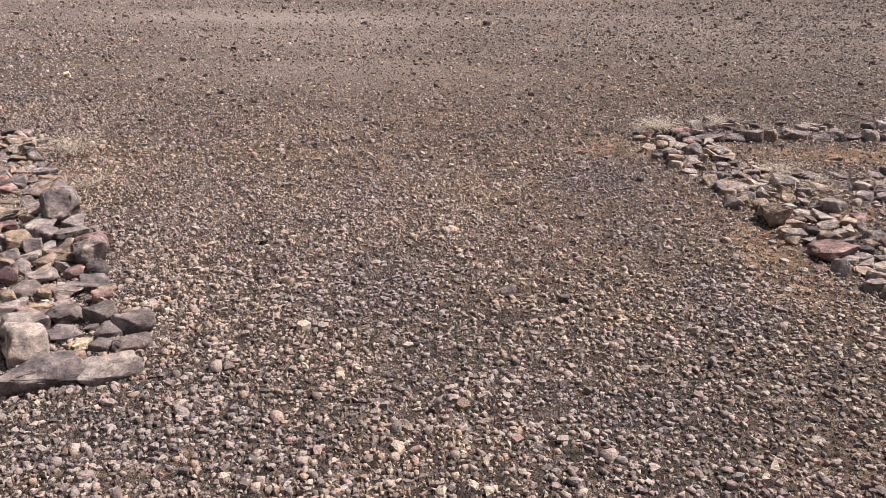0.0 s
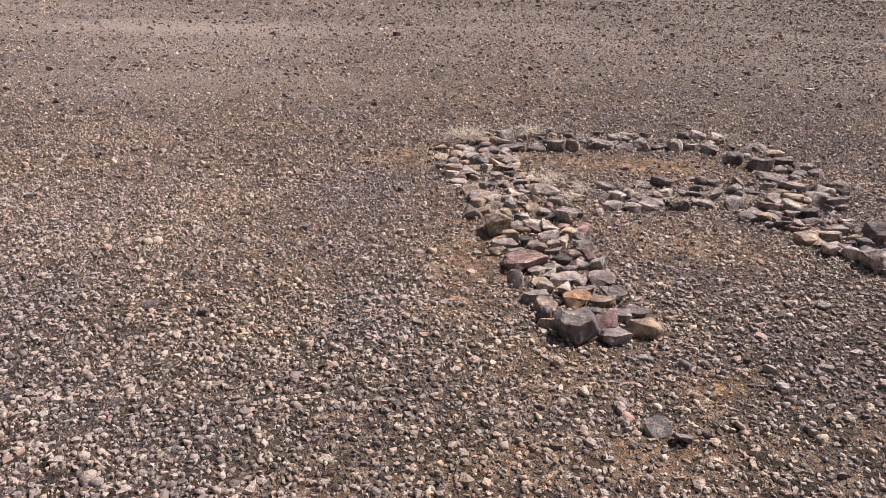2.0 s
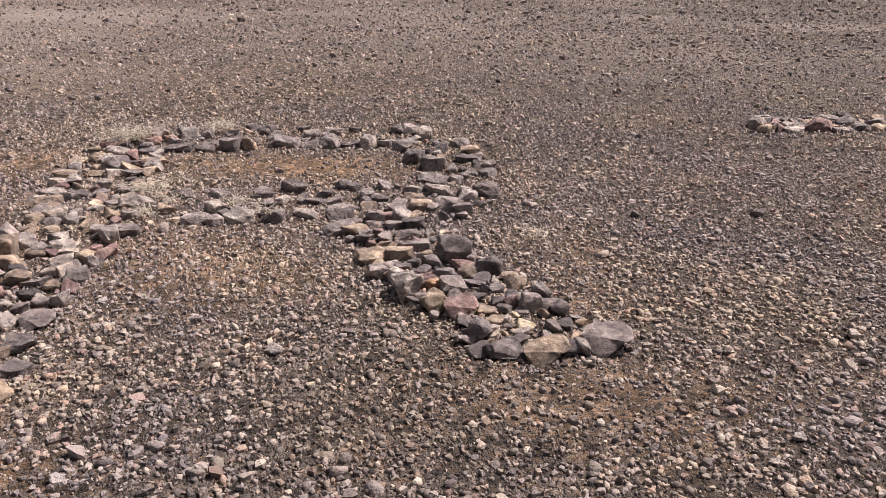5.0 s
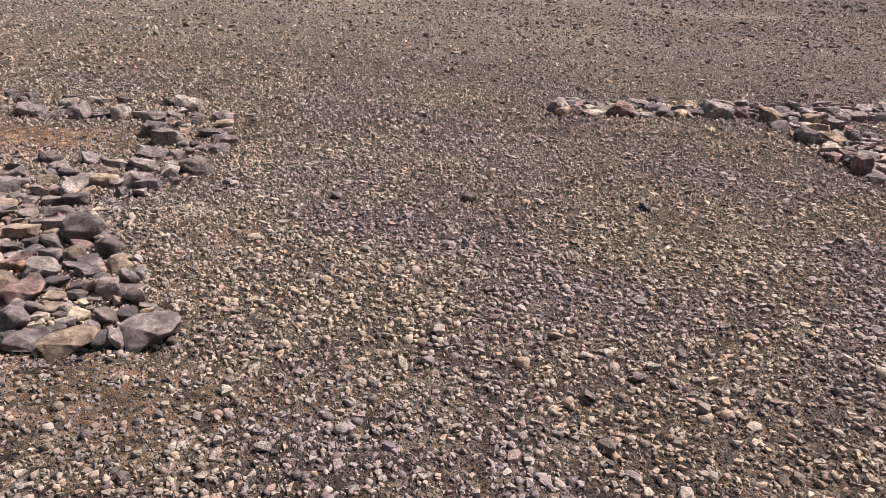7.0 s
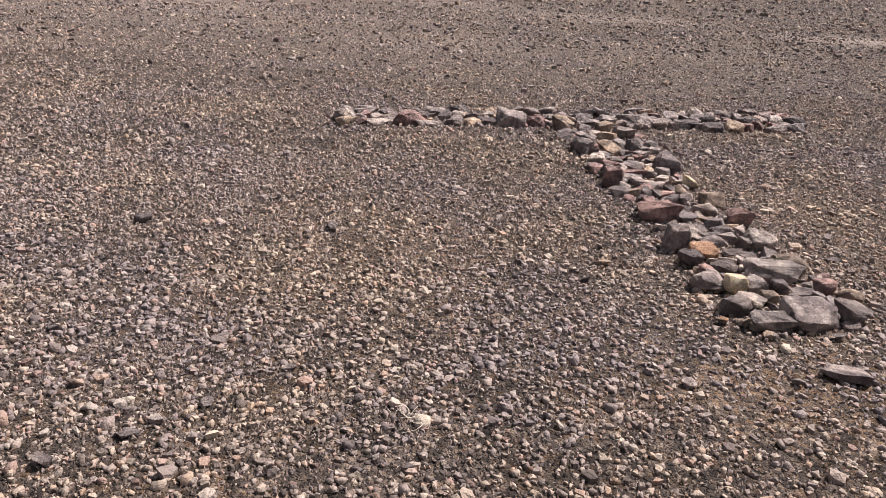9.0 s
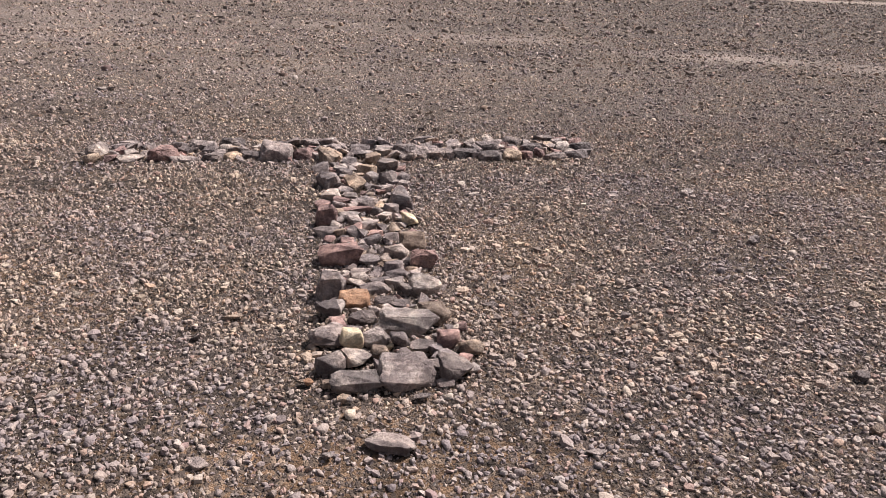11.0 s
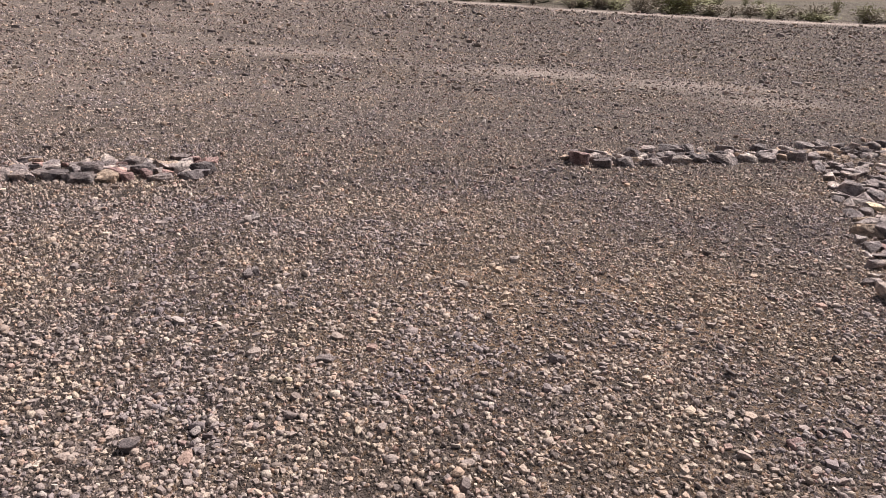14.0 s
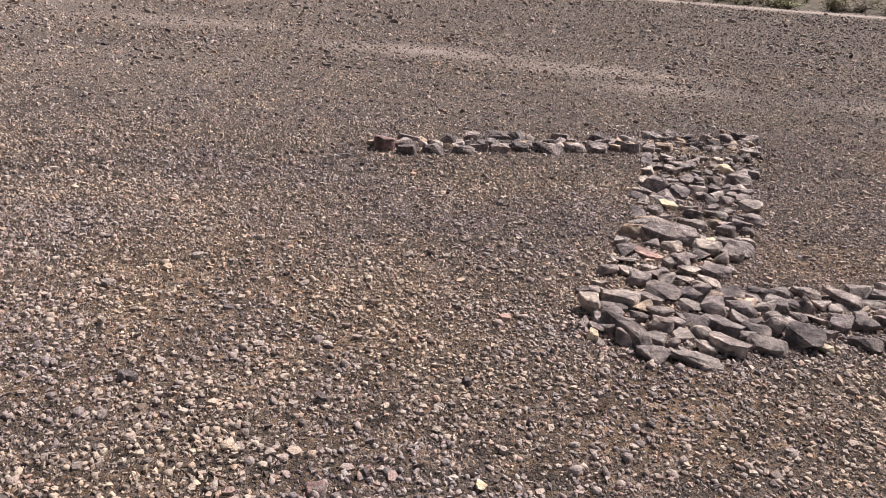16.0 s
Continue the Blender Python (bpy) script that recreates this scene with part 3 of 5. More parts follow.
put(3.56, 3.69, 0.194, 0.131, 0.081, 17, "m")
put(3.47, 3.97, 0.175, 0.139, 0.086, 17, "t")
put(3.35, 4.21, 0.185, 0.111, 0.054, 17, "l")
put(3.27, 4.43, 0.148, 0.117, 0.072, 17, "l")
put(3.25, 4.71, 0.123, 0.154, 0.117, 17, "l")
put(3.16, 4.70, 0.103, 0.093, 0.052, 18, "d")
put(3.46, 4.36, 0.089, 0.108, 0.067, 16, "t")
put(3.59, 4.18, 0.171, 0.103, 0.055, 15, "d")
put(3.62, 4.30, 0.061, 0.077, 0.052, 14, "r")
put(3.72, 4.20, 0.108, 0.104, 0.065, 14, "m")
put(3.78, 3.68, 0.091, 0.114, 0.086, 14, "l")
put(3.67, 3.63, 0.144, 0.088, 0.054, 16, "m")
put(3.67, 3.85, 0.089, 0.073, 0.045, 15, "d")
put(3.83, 3.90, 0.122, 0.080, 0.049, 13, "l")
put(3.88, 4.01, 0.112, 0.075, 0.047, 12, "m")
put(3.87, 3.71, 0.071, 0.077, 0.047, 13, "m")
put(3.75, 3.50, 0.095, 0.079, 0.049, 15, "t")
put(3.50, 4.88, 0.229, 0.225, 0.139, 14, "m")
put(3.32, 5.28, 0.199, 0.150, 0.093, 15, "l")
put(3.36, 4.84, 0.090, 0.080, 0.050, 16, "t")
put(3.71, 4.70, 0.182, 0.109, 0.066, 13, "l")
put(3.77, 4.55, 0.109, 0.083, 0.051, 12, "d")
put(3.78, 4.34, 0.088, 0.093, 0.052, 13, "m")
put(4.05, 4.03, 0.223, 0.165, 0.102, 11, "l")
put(4.22, 3.52, 0.171, 0.125, 0.077, 10, "d")
put(4.07, 3.67, 0.066, 0.083, 0.063, 11, "r")
put(4.12, 3.79, 0.136, 0.120, 0.075, 10, "m")
put(4.03, 3.52, 0.095, 0.096, 0.060, 12, "m")
put(3.57, 5.36, 0.190, 0.119, 0.074, 13, "m")
put(3.59, 4.96, 0.194, 0.116, 0.069, 13, "d")
put(3.30, 6.04, 0.242, 0.145, 0.080, 14, "d")
put(3.51, 5.89, 0.117, 0.146, 0.111, 12, "t")
put(3.54, 6.15, 0.091, 0.114, 0.071, 11, "d")
put(3.69, 5.95, 0.168, 0.210, 0.130, 11, "l")
put(3.85, 5.97, 0.141, 0.176, 0.133, 9, "m")
put(3.77, 5.49, 0.302, 0.181, 0.074, 11, "d")
put(4.01, 5.50, 0.183, 0.137, 0.085, 9, "d")
put(4.20, 5.59, 0.204, 0.232, 0.144, 7, "m")
put(4.35, 5.61, 0.144, 0.181, 0.137, 6, "t")
put(4.18, 6.27, 0.138, 0.144, 0.089, 7, "d")
put(4.33, 6.25, 0.184, 0.152, 0.094, 5, "d")
put(4.64, 5.72, 0.280, 0.184, 0.114, 3, "m")
put(4.81, 6.02, 0.139, 0.147, 0.091, 2, "l")
put(4.87, 5.68, 0.170, 0.123, 0.076, 1, "d")
put(5.04, 5.75, 0.189, 0.201, 0.124, 0, "m")
put(4.68, 6.29, 0.132, 0.098, 0.061, 3, "d")
put(4.98, 6.24, 0.210, 0.126, 0.064, 0, "m")
put(5.21, 5.75, 0.181, 0.108, 0.060, -2, "d")
put(5.37, 5.78, 0.162, 0.203, 0.131, -3, "l")
put(5.54, 5.81, 0.156, 0.133, 0.083, -4, "m")
put(5.69, 5.67, 0.185, 0.180, 0.112, -6, "d")
put(5.71, 6.28, 0.172, 0.169, 0.105, -5, "m")
put(5.86, 6.16, 0.153, 0.191, 0.120, -6, "l")
put(5.57, 6.35, 0.126, 0.125, 0.078, -4, "m")
put(5.17, 6.32, 0.126, 0.089, 0.055, -1, "l")
put(5.83, 5.33, 0.188, 0.219, 0.136, -7, "m")
put(6.01, 5.12, 0.232, 0.235, 0.146, -9, "m")
put(6.03, 5.71, 0.143, 0.139, 0.086, -8, "d")
put(6.20, 5.87, 0.188, 0.134, 0.083, -9, "m")
put(6.30, 5.63, 0.182, 0.129, 0.080, -11, "t")
put(6.28, 5.34, 0.225, 0.135, 0.081, -11, "d")
put(6.38, 5.20, 0.122, 0.113, 0.070, -12, "d")
put(6.45, 5.19, 0.132, 0.113, 0.070, -13, "m")
put(6.31, 4.97, 0.122, 0.087, 0.054, -12, "l")
put(6.16, 5.04, 0.086, 0.108, 0.079, -10, "l")
put(6.24, 5.03, 0.067, 0.083, 0.060, -11, "d")
put(6.44, 4.96, 0.151, 0.116, 0.072, -13, "m")
put(6.44, 4.49, 0.208, 0.203, 0.126, -14, "d")
put(6.31, 4.38, 0.151, 0.131, 0.081, -13, "l")
put(6.17, 4.16, 0.189, 0.172, 0.106, -12, "m")
put(6.20, 4.77, 0.124, 0.105, 0.065, -11, "m")
put(6.03, 4.78, 0.266, 0.159, 0.050, -10, "m")
put(5.92, 4.86, 0.126, 0.107, 0.066, -8, "l")
put(6.08, 4.46, 0.219, 0.134, 0.083, -11, "l")
put(5.90, 4.49, 0.154, 0.107, 0.066, -9, "l")
put(5.93, 4.31, 0.171, 0.102, 0.059, -9, "t")
put(6.05, 4.11, 0.132, 0.100, 0.062, -11, "m")
put(5.37, 4.57, 0.112, 0.109, 0.068, -3, "d")
put(5.46, 4.53, 0.120, 0.088, 0.054, -4, "d")
put(5.68, 4.57, 0.112, 0.130, 0.080, -7, "m")
put(5.47, 3.89, 0.170, 0.170, 0.105, -5, "m")
put(5.58, 4.33, 0.117, 0.138, 0.085, -6, "l")
put(5.69, 4.27, 0.136, 0.103, 0.064, -7, "m")
put(5.63, 4.09, 0.099, 0.112, 0.070, -7, "t")
put(5.63, 3.63, 0.191, 0.131, 0.081, -7, "t")
put(5.83, 4.08, 0.144, 0.099, 0.062, -9, "m")
put(5.79, 3.90, 0.148, 0.102, 0.063, -9, "r")
put(5.98, 4.11, 0.153, 0.132, 0.082, -10, "t")
put(5.03, 4.46, 0.200, 0.149, 0.092, 0, "d")
put(4.85, 4.32, 0.152, 0.112, 0.069, 2, "d")
put(4.54, 4.27, 0.159, 0.096, 0.056, 5, "d")
put(4.27, 4.27, 0.182, 0.111, 0.069, 8, "d")
put(5.25, 4.21, 0.198, 0.119, 0.044, -2, "d")
put(5.06, 3.83, 0.140, 0.156, 0.097, 0, "d")
put(4.84, 3.80, 0.207, 0.150, 0.093, 2, "l")
put(4.69, 3.73, 0.134, 0.112, 0.069, 4, "m")
put(4.61, 3.97, 0.140, 0.149, 0.092, 5, "l")
put(4.54, 3.73, 0.154, 0.112, 0.069, 6, "m")
put(4.71, 4.12, 0.097, 0.101, 0.063, 3, "m")
put(5.01, 4.18, 0.122, 0.096, 0.059, 0, "l")
put(5.25, 3.91, 0.177, 0.109, 0.067, -3, "l")
put(5.93, 3.73, 0.155, 0.116, 0.072, -10, "m")
put(6.05, 3.80, 0.157, 0.160, 0.099, -12, "m")
put(6.99, 2.33, 0.198, 0.207, 0.128, 5, "d")
put(6.84, 2.28, 0.119, 0.149, 0.113, 9, "m")
put(6.70, 2.23, 0.197, 0.146, 0.090, 12, "t")
put(6.53, 2.25, 0.157, 0.170, 0.105, 15, "d")
put(6.40, 2.24, 0.083, 0.070, 0.043, 18, "d")
put(6.38, 2.40, 0.117, 0.146, 0.111, 18, "d")
put(6.32, 2.61, 0.185, 0.178, 0.110, 17, "r")
put(6.46, 2.64, 0.113, 0.070, 0.044, 15, "t")
put(6.45, 2.50, 0.118, 0.084, 0.052, 16, "d")
put(6.54, 2.53, 0.088, 0.078, 0.048, 14, "m")
put(6.63, 2.48, 0.084, 0.093, 0.052, 12, "w")
put(6.60, 2.60, 0.055, 0.052, 0.032, 12, "w")
put(6.54, 2.46, 0.071, 0.046, 0.028, 14, "d")
put(6.60, 2.40, 0.098, 0.064, 0.040, 13, "m")
put(6.16, 2.72, 0.148, 0.136, 0.084, 20, "m")
put(6.11, 2.95, 0.151, 0.130, 0.081, 19, "r")
put(6.17, 2.91, 0.092, 0.089, 0.055, 18, "t")
put(5.96, 2.95, 0.097, 0.121, 0.092, 21, "l")
put(6.01, 2.79, 0.106, 0.132, 0.089, 21, "d")
put(5.84, 3.02, 0.109, 0.109, 0.068, 23, "m")
put(5.78, 3.27, 0.170, 0.131, 0.081, 22, "l")
put(5.93, 3.32, 0.166, 0.123, 0.076, 20, "t")
put(6.06, 3.40, 0.138, 0.135, 0.083, 18, "l")
put(5.97, 3.12, 0.097, 0.087, 0.054, 20, "m")
put(6.03, 3.17, 0.092, 0.075, 0.047, 19, "d")
put(6.13, 3.19, 0.093, 0.114, 0.071, 17, "m")
put(6.25, 3.32, 0.199, 0.246, 0.152, 15, "d")
put(6.46, 3.14, 0.122, 0.152, 0.115, 13, "d")
put(6.35, 3.27, 0.080, 0.090, 0.056, 14, "m")
put(6.21, 3.04, 0.127, 0.121, 0.075, 17, "l")
put(6.29, 2.88, 0.124, 0.142, 0.088, 17, "d")
put(6.35, 3.05, 0.105, 0.131, 0.092, 15, "m")
put(6.42, 3.02, 0.089, 0.075, 0.047, 14, "m")
put(6.37, 2.94, 0.136, 0.081, 0.029, 15, "m")
put(6.41, 2.81, 0.097, 0.086, 0.053, 15, "d")
put(6.49, 2.87, 0.091, 0.064, 0.040, 13, "m")
put(6.49, 2.71, 0.100, 0.083, 0.051, 14, "d")
put(6.57, 2.77, 0.084, 0.096, 0.059, 12, "m")
put(6.54, 2.67, 0.081, 0.071, 0.044, 13, "m")
put(6.66, 2.72, 0.088, 0.110, 0.084, 11, "m")
put(6.71, 2.85, 0.077, 0.097, 0.074, 9, "m")
put(6.56, 3.02, 0.103, 0.083, 0.052, 11, "t")
put(6.60, 2.95, 0.093, 0.066, 0.041, 11, "d")
put(6.75, 2.68, 0.127, 0.110, 0.068, 9, "m")
put(6.61, 2.63, 0.072, 0.052, 0.032, 12, "m")
put(6.74, 2.45, 0.112, 0.108, 0.067, 10, "d")
put(6.89, 2.60, 0.104, 0.062, 0.038, 7, "t")
put(6.80, 2.52, 0.083, 0.084, 0.052, 9, "m")
put(5.84, 3.22, 0.094, 0.118, 0.082, 22, "d")
put(5.82, 3.53, 0.110, 0.093, 0.057, 20, "m")
put(5.95, 3.61, 0.175, 0.105, 0.047, 18, "d")
put(5.70, 3.48, 0.125, 0.115, 0.071, 22, "d")
put(6.01, 3.75, 0.150, 0.173, 0.107, 17, "m")
put(5.85, 3.76, 0.132, 0.098, 0.061, 19, "l")
put(5.72, 3.74, 0.105, 0.088, 0.055, 20, "m")
put(6.01, 4.06, 0.141, 0.116, 0.072, 16, "t")

put = Placer(letter_t)
put.mark(11.58, 3.19, 0.224, 0.112, 0.065, 13, "l")
put.mark(11.80, 3.25, 0.244, 0.196, 0.081, 8, "m")
put.mark(12.03, 3.27, 0.156, 0.125, 0.085, 4, "d")
put.mark(11.46, 3.32, 0.134, 0.107, 0.077, 14, "d")
put.mark(11.58, 3.38, 0.129, 0.103, 0.059, 12, "l")
put.mark(11.43, 3.59, 0.173, 0.138, 0.072, 14, "m")
put.mark(11.54, 3.55, 0.108, 0.086, 0.082, 12, "w")
put.mark(11.66, 3.58, 0.136, 0.109, 0.064, 10, "m")
put.mark(11.68, 3.45, 0.087, 0.070, 0.045, 10, "t")
put.mark(11.73, 3.52, 0.041, 0.032, 0.019, 9, "w")
put.mark(11.78, 3.55, 0.087, 0.070, 0.070, 8, "d")
put.mark(11.82, 3.73, 0.302, 0.151, 0.087, 7, "l")
put.mark(11.96, 3.82, 0.180, 0.144, 0.094, 4, "t")
put.mark(12.02, 3.54, 0.109, 0.087, 0.076, 4, "r")
put.mark(12.13, 3.49, 0.108, 0.086, 0.050, 2, "t")
put.mark(11.89, 3.52, 0.116, 0.093, 0.033, 6, "d")
put.mark(11.41, 3.85, 0.125, 0.100, 0.079, 13, "d")
put.mark(11.40, 4.10, 0.159, 0.127, 0.143, 12, "m")
put.mark(11.54, 4.00, 0.162, 0.130, 0.060, 11, "o")
put.mark(11.59, 3.81, 0.136, 0.108, 0.048, 10, "d")
put.mark(11.43, 4.60, 0.255, 0.204, 0.116, 11, "r")
put.mark(11.93, 4.16, 0.182, 0.146, 0.097, 4, "l")
put.mark(11.61, 4.55, 0.119, 0.096, 0.052, 8, "m")
put.mark(11.78, 4.65, 0.150, 0.120, 0.082, 6, "l")
put.mark(11.94, 4.53, 0.154, 0.123, 0.114, 4, "r")
put.mark(11.88, 4.85, 0.164, 0.131, 0.104, 4, "t")
put.mark(11.81, 4.11, 0.078, 0.062, 0.074, 6, "l")
put.mark(11.71, 4.00, 0.122, 0.066, 0.035, 8, "d")
put.mark(11.79, 3.97, 0.106, 0.074, 0.030, 7, "d")
put.mark(11.65, 4.16, 0.173, 0.086, 0.050, 9, "m")
put.mark(11.56, 4.29, 0.097, 0.078, 0.054, 10, "l")
put.mark(11.29, 5.27, 0.156, 0.125, 0.129, 11, "r")
put.mark(11.45, 5.37, 0.160, 0.080, 0.046, 9, "l")
put.mark(11.88, 5.28, 0.119, 0.095, 0.087, 4, "w")
put.mark(11.68, 4.26, 0.113, 0.083, 0.032, 8, "d")
put.mark(11.78, 4.36, 0.148, 0.074, 0.043, 6, "m")
put.mark(11.98, 3.20, 0.075, 0.050, 0.022, 5, "m")
put(11.59, 3.20, 0.240, 0.144, 0.078, 10, "l")
put(11.82, 3.25, 0.239, 0.233, 0.144, 6, "r")
put(11.48, 3.35, 0.133, 0.157, 0.097, 12, "m")
put(11.59, 3.39, 0.130, 0.148, 0.092, 10, "l")
put(11.45, 3.58, 0.169, 0.170, 0.105, 12, "d")
put(11.55, 3.60, 0.112, 0.140, 0.091, 10, "w")
put(11.69, 3.53, 0.141, 0.177, 0.121, 8, "m")
put(11.70, 3.47, 0.111, 0.112, 0.070, 8, "t")
put(11.75, 3.52, 0.051, 0.064, 0.042, 7, "w")
put(11.84, 3.67, 0.291, 0.174, 0.106, 5, "l")
put(11.78, 3.56, 0.115, 0.144, 0.101, 6, "d")
put(11.90, 3.50, 0.132, 0.114, 0.071, 4, "d")
put(12.03, 3.51, 0.136, 0.156, 0.097, 2, "r")
put(12.13, 3.49, 0.108, 0.133, 0.082, 0, "o")
put(12.04, 3.27, 0.146, 0.179, 0.111, 1, "d")
put(11.99, 3.21, 0.067, 0.066, 0.041, 2, "m")
put(11.98, 3.81, 0.198, 0.214, 0.133, 2, "l")
put(11.95, 4.14, 0.171, 0.189, 0.117, 3, "m")
put(11.83, 4.05, 0.136, 0.139, 0.086, 4, "m")
put(11.61, 3.81, 0.136, 0.141, 0.088, 8, "d")
put(11.55, 3.99, 0.172, 0.158, 0.098, 9, "r")
put(11.42, 4.11, 0.176, 0.220, 0.167, 11, "m")
put(11.43, 3.85, 0.131, 0.156, 0.096, 11, "d")
put(11.68, 4.18, 0.153, 0.092, 0.029, 6, "r")
put(11.69, 4.10, 0.160, 0.096, 0.029, 7, "m")
put(11.70, 4.24, 0.167, 0.142, 0.088, 6, "m")
put(11.54, 4.22, 0.108, 0.099, 0.062, 8, "l")
put(11.56, 4.38, 0.128, 0.103, 0.064, 8, "m")
put(11.82, 4.35, 0.203, 0.122, 0.057, 4, "m")
put(11.76, 4.45, 0.131, 0.145, 0.090, 5, "m")
put(11.46, 4.60, 0.270, 0.275, 0.171, 9, "r")
put(11.64, 4.55, 0.143, 0.133, 0.083, 6, "m")
put(11.80, 4.61, 0.198, 0.126, 0.078, 4, "m")
put(11.96, 4.54, 0.148, 0.144, 0.089, 2, "r")
put(11.71, 4.60, 0.093, 0.090, 0.056, 5, "l")
put(11.88, 4.83, 0.210, 0.242, 0.150, 3, "t")
put(11.87, 5.36, 0.188, 0.131, 0.081, 3, "t")
put(11.33, 5.35, 0.107, 0.134, 0.102, 9, "r")
put(11.49, 5.34, 0.193, 0.116, 0.052, 7, "w")
put(11.49, 5.52, 0.280, 0.168, 0.050, 7, "r")
put(11.63, 5.04, 0.134, 0.081, 0.047, 6, "r")
put(11.59, 5.19, 0.162, 0.102, 0.063, 6, "m")
put(11.71, 5.40, 0.128, 0.083, 0.051, 5, "l")
put(11.75, 4.96, 0.115, 0.092, 0.057, 5, "m")
put(11.64, 5.51, 0.106, 0.091, 0.056, 5, "d")
put(11.75, 5.55, 0.124, 0.129, 0.080, 4, "m")
put(11.37, 5.69, 0.134, 0.126, 0.078, 8, "r")
put(11.29, 5.79, 0.167, 0.168, 0.104, 9, "l")
put(11.55, 5.69, 0.206, 0.123, 0.063, 6, "m")
put(11.25, 6.13, 0.201, 0.243, 0.150, 8, "m")
put(11.47, 6.08, 0.167, 0.198, 0.123, 6, "t")
put(11.36, 6.44, 0.137, 0.122, 0.076, 7, "d")
put(11.55, 6.55, 0.179, 0.155, 0.096, 5, "t")
put(11.39, 5.97, 0.127, 0.092, 0.057, 7, "m")
put(11.82, 5.70, 0.208, 0.260, 0.182, 3, "m")
put(11.73, 6.29, 0.169, 0.192, 0.119, 4, "d")
put(11.85, 6.27, 0.102, 0.128, 0.097, 3, "m")
put(11.72, 6.68, 0.209, 0.213, 0.132, 4, "d")
put(11.60, 6.32, 0.158, 0.127, 0.079, 5, "l")
put(11.66, 6.05, 0.143, 0.115, 0.071, 5, "m")
put(11.15, 6.51, 0.153, 0.168, 0.104, 9, "m")
put(11.20, 6.83, 0.178, 0.223, 0.169, 8, "t")
put(11.31, 7.11, 0.125, 0.152, 0.094, 7, "l")
put(11.38, 6.76, 0.134, 0.144, 0.089, 7, "m")
put(11.59, 6.90, 0.147, 0.156, 0.097, 5, "t")
put(11.31, 6.55, 0.115, 0.110, 0.068, 7, "l")
put(11.46, 7.22, 0.196, 0.147, 0.091, 5, "m")
put(11.67, 7.15, 0.180, 0.187, 0.116, 4, "l")
put(11.31, 5.05, 0.183, 0.110, 0.054, 10, "d")
put(9.18, 6.89, 0.209, 0.238, 0.147, 24, "l")
put(9.32, 6.86, 0.108, 0.134, 0.084, 23, "m")
put(9.49, 6.77, 0.250, 0.150, 0.052, 22, "l")
put(9.74, 6.85, 0.284, 0.254, 0.157, 20, "r")
put(9.36, 7.22, 0.201, 0.143, 0.089, 22, "m")
put(9.79, 7.24, 0.176, 0.120, 0.074, 19, "m")
put(9.99, 6.79, 0.228, 0.137, 0.054, 18, "m")
put(10.18, 6.85, 0.218, 0.144, 0.089, 17, "d")
put(10.34, 6.86, 0.168, 0.129, 0.080, 15, "t")
put(10.50, 6.93, 0.221, 0.139, 0.086, 14, "d")
put(10.72, 6.95, 0.311, 0.318, 0.197, 12, "m")
put(10.97, 6.99, 0.210, 0.189, 0.117, 10, "r")
put(10.01, 7.23, 0.255, 0.153, 0.095, 17, "m")
put(10.25, 7.42, 0.235, 0.141, 0.081, 15, "d")
put(11.88, 7.17, 0.208, 0.214, 0.132, 2, "d")
put(12.03, 7.14, 0.186, 0.179, 0.111, 1, "m")
put(12.19, 7.14, 0.191, 0.155, 0.096, -1, "m")
put(12.08, 7.70, 0.249, 0.149, 0.073, 0, "m")
put(12.37, 7.42, 0.160, 0.179, 0.111, -2, "m")
put(12.46, 7.17, 0.235, 0.156, 0.097, -3, "d")
put(12.69, 7.09, 0.233, 0.155, 0.096, -5, "d")
put(12.69, 7.49, 0.190, 0.146, 0.091, -5, "m")
put(12.91, 7.12, 0.182, 0.198, 0.123, -7, "t")
put(13.04, 7.16, 0.156, 0.157, 0.097, -8, "r")
put(13.14, 7.41, 0.245, 0.181, 0.112, -8, "d")
put(13.35, 7.90, 0.200, 0.120, 0.073, -9, "d")
put(13.33, 7.18, 0.237, 0.142, 0.075, -10, "m")
put(13.65, 7.48, 0.238, 0.193, 0.120, -12, "d")
put(13.56, 7.26, 0.241, 0.144, 0.083, -12, "m")
put(12.98, 7.70, 0.224, 0.142, 0.088, -7, "d")
put(10.97, 7.46, 0.190, 0.117, 0.073, 9, "d")
put(11.14, 7.53, 0.219, 0.131, 0.072, 8, "m")

put = Placer(letter_z)
put.mark(18.42, 4.52, 0.134, 0.108, 0.116, -24, "l")
put.mark(18.68, 4.66, 0.243, 0.180, 0.070, -26, "l")
put.mark(18.88, 4.64, 0.140, 0.112, 0.057, -29, "m")
put.mark(19.00, 4.74, 0.214, 0.171, 0.062, -29, "d")
put.mark(18.80, 4.31, 0.131, 0.105, 0.076, -30, "m")
put.mark(18.69, 4.18, 0.142, 0.108, 0.041, -29, "l")
put.mark(18.60, 4.37, 0.099, 0.079, 0.042, -27, "l")
put.mark(19.11, 4.57, 0.140, 0.090, 0.040, -32, "l")
put.mark(19.20, 4.30, 0.198, 0.158, 0.064, -35, "m")
put.mark(19.10, 4.08, 0.219, 0.175, 0.070, -35, "m")
put.mark(19.33, 4.07, 0.206, 0.112, 0.059, -38, "l")
put.mark(19.60, 4.13, 0.210, 0.168, 0.091, -40, "d")
put.mark(19.51, 4.28, 0.114, 0.091, 0.088, -38, "m")
put.mark(19.37, 4.25, 0.165, 0.132, 0.056, -37, "d")
put.mark(19.00, 4.22, 0.113, 0.091, 0.057, -33, "l")
put.mark(18.89, 4.21, 0.112, 0.094, 0.032, -32, "l")
put.mark(19.69, 4.06, 0.113, 0.062, 0.033, -42, "w")
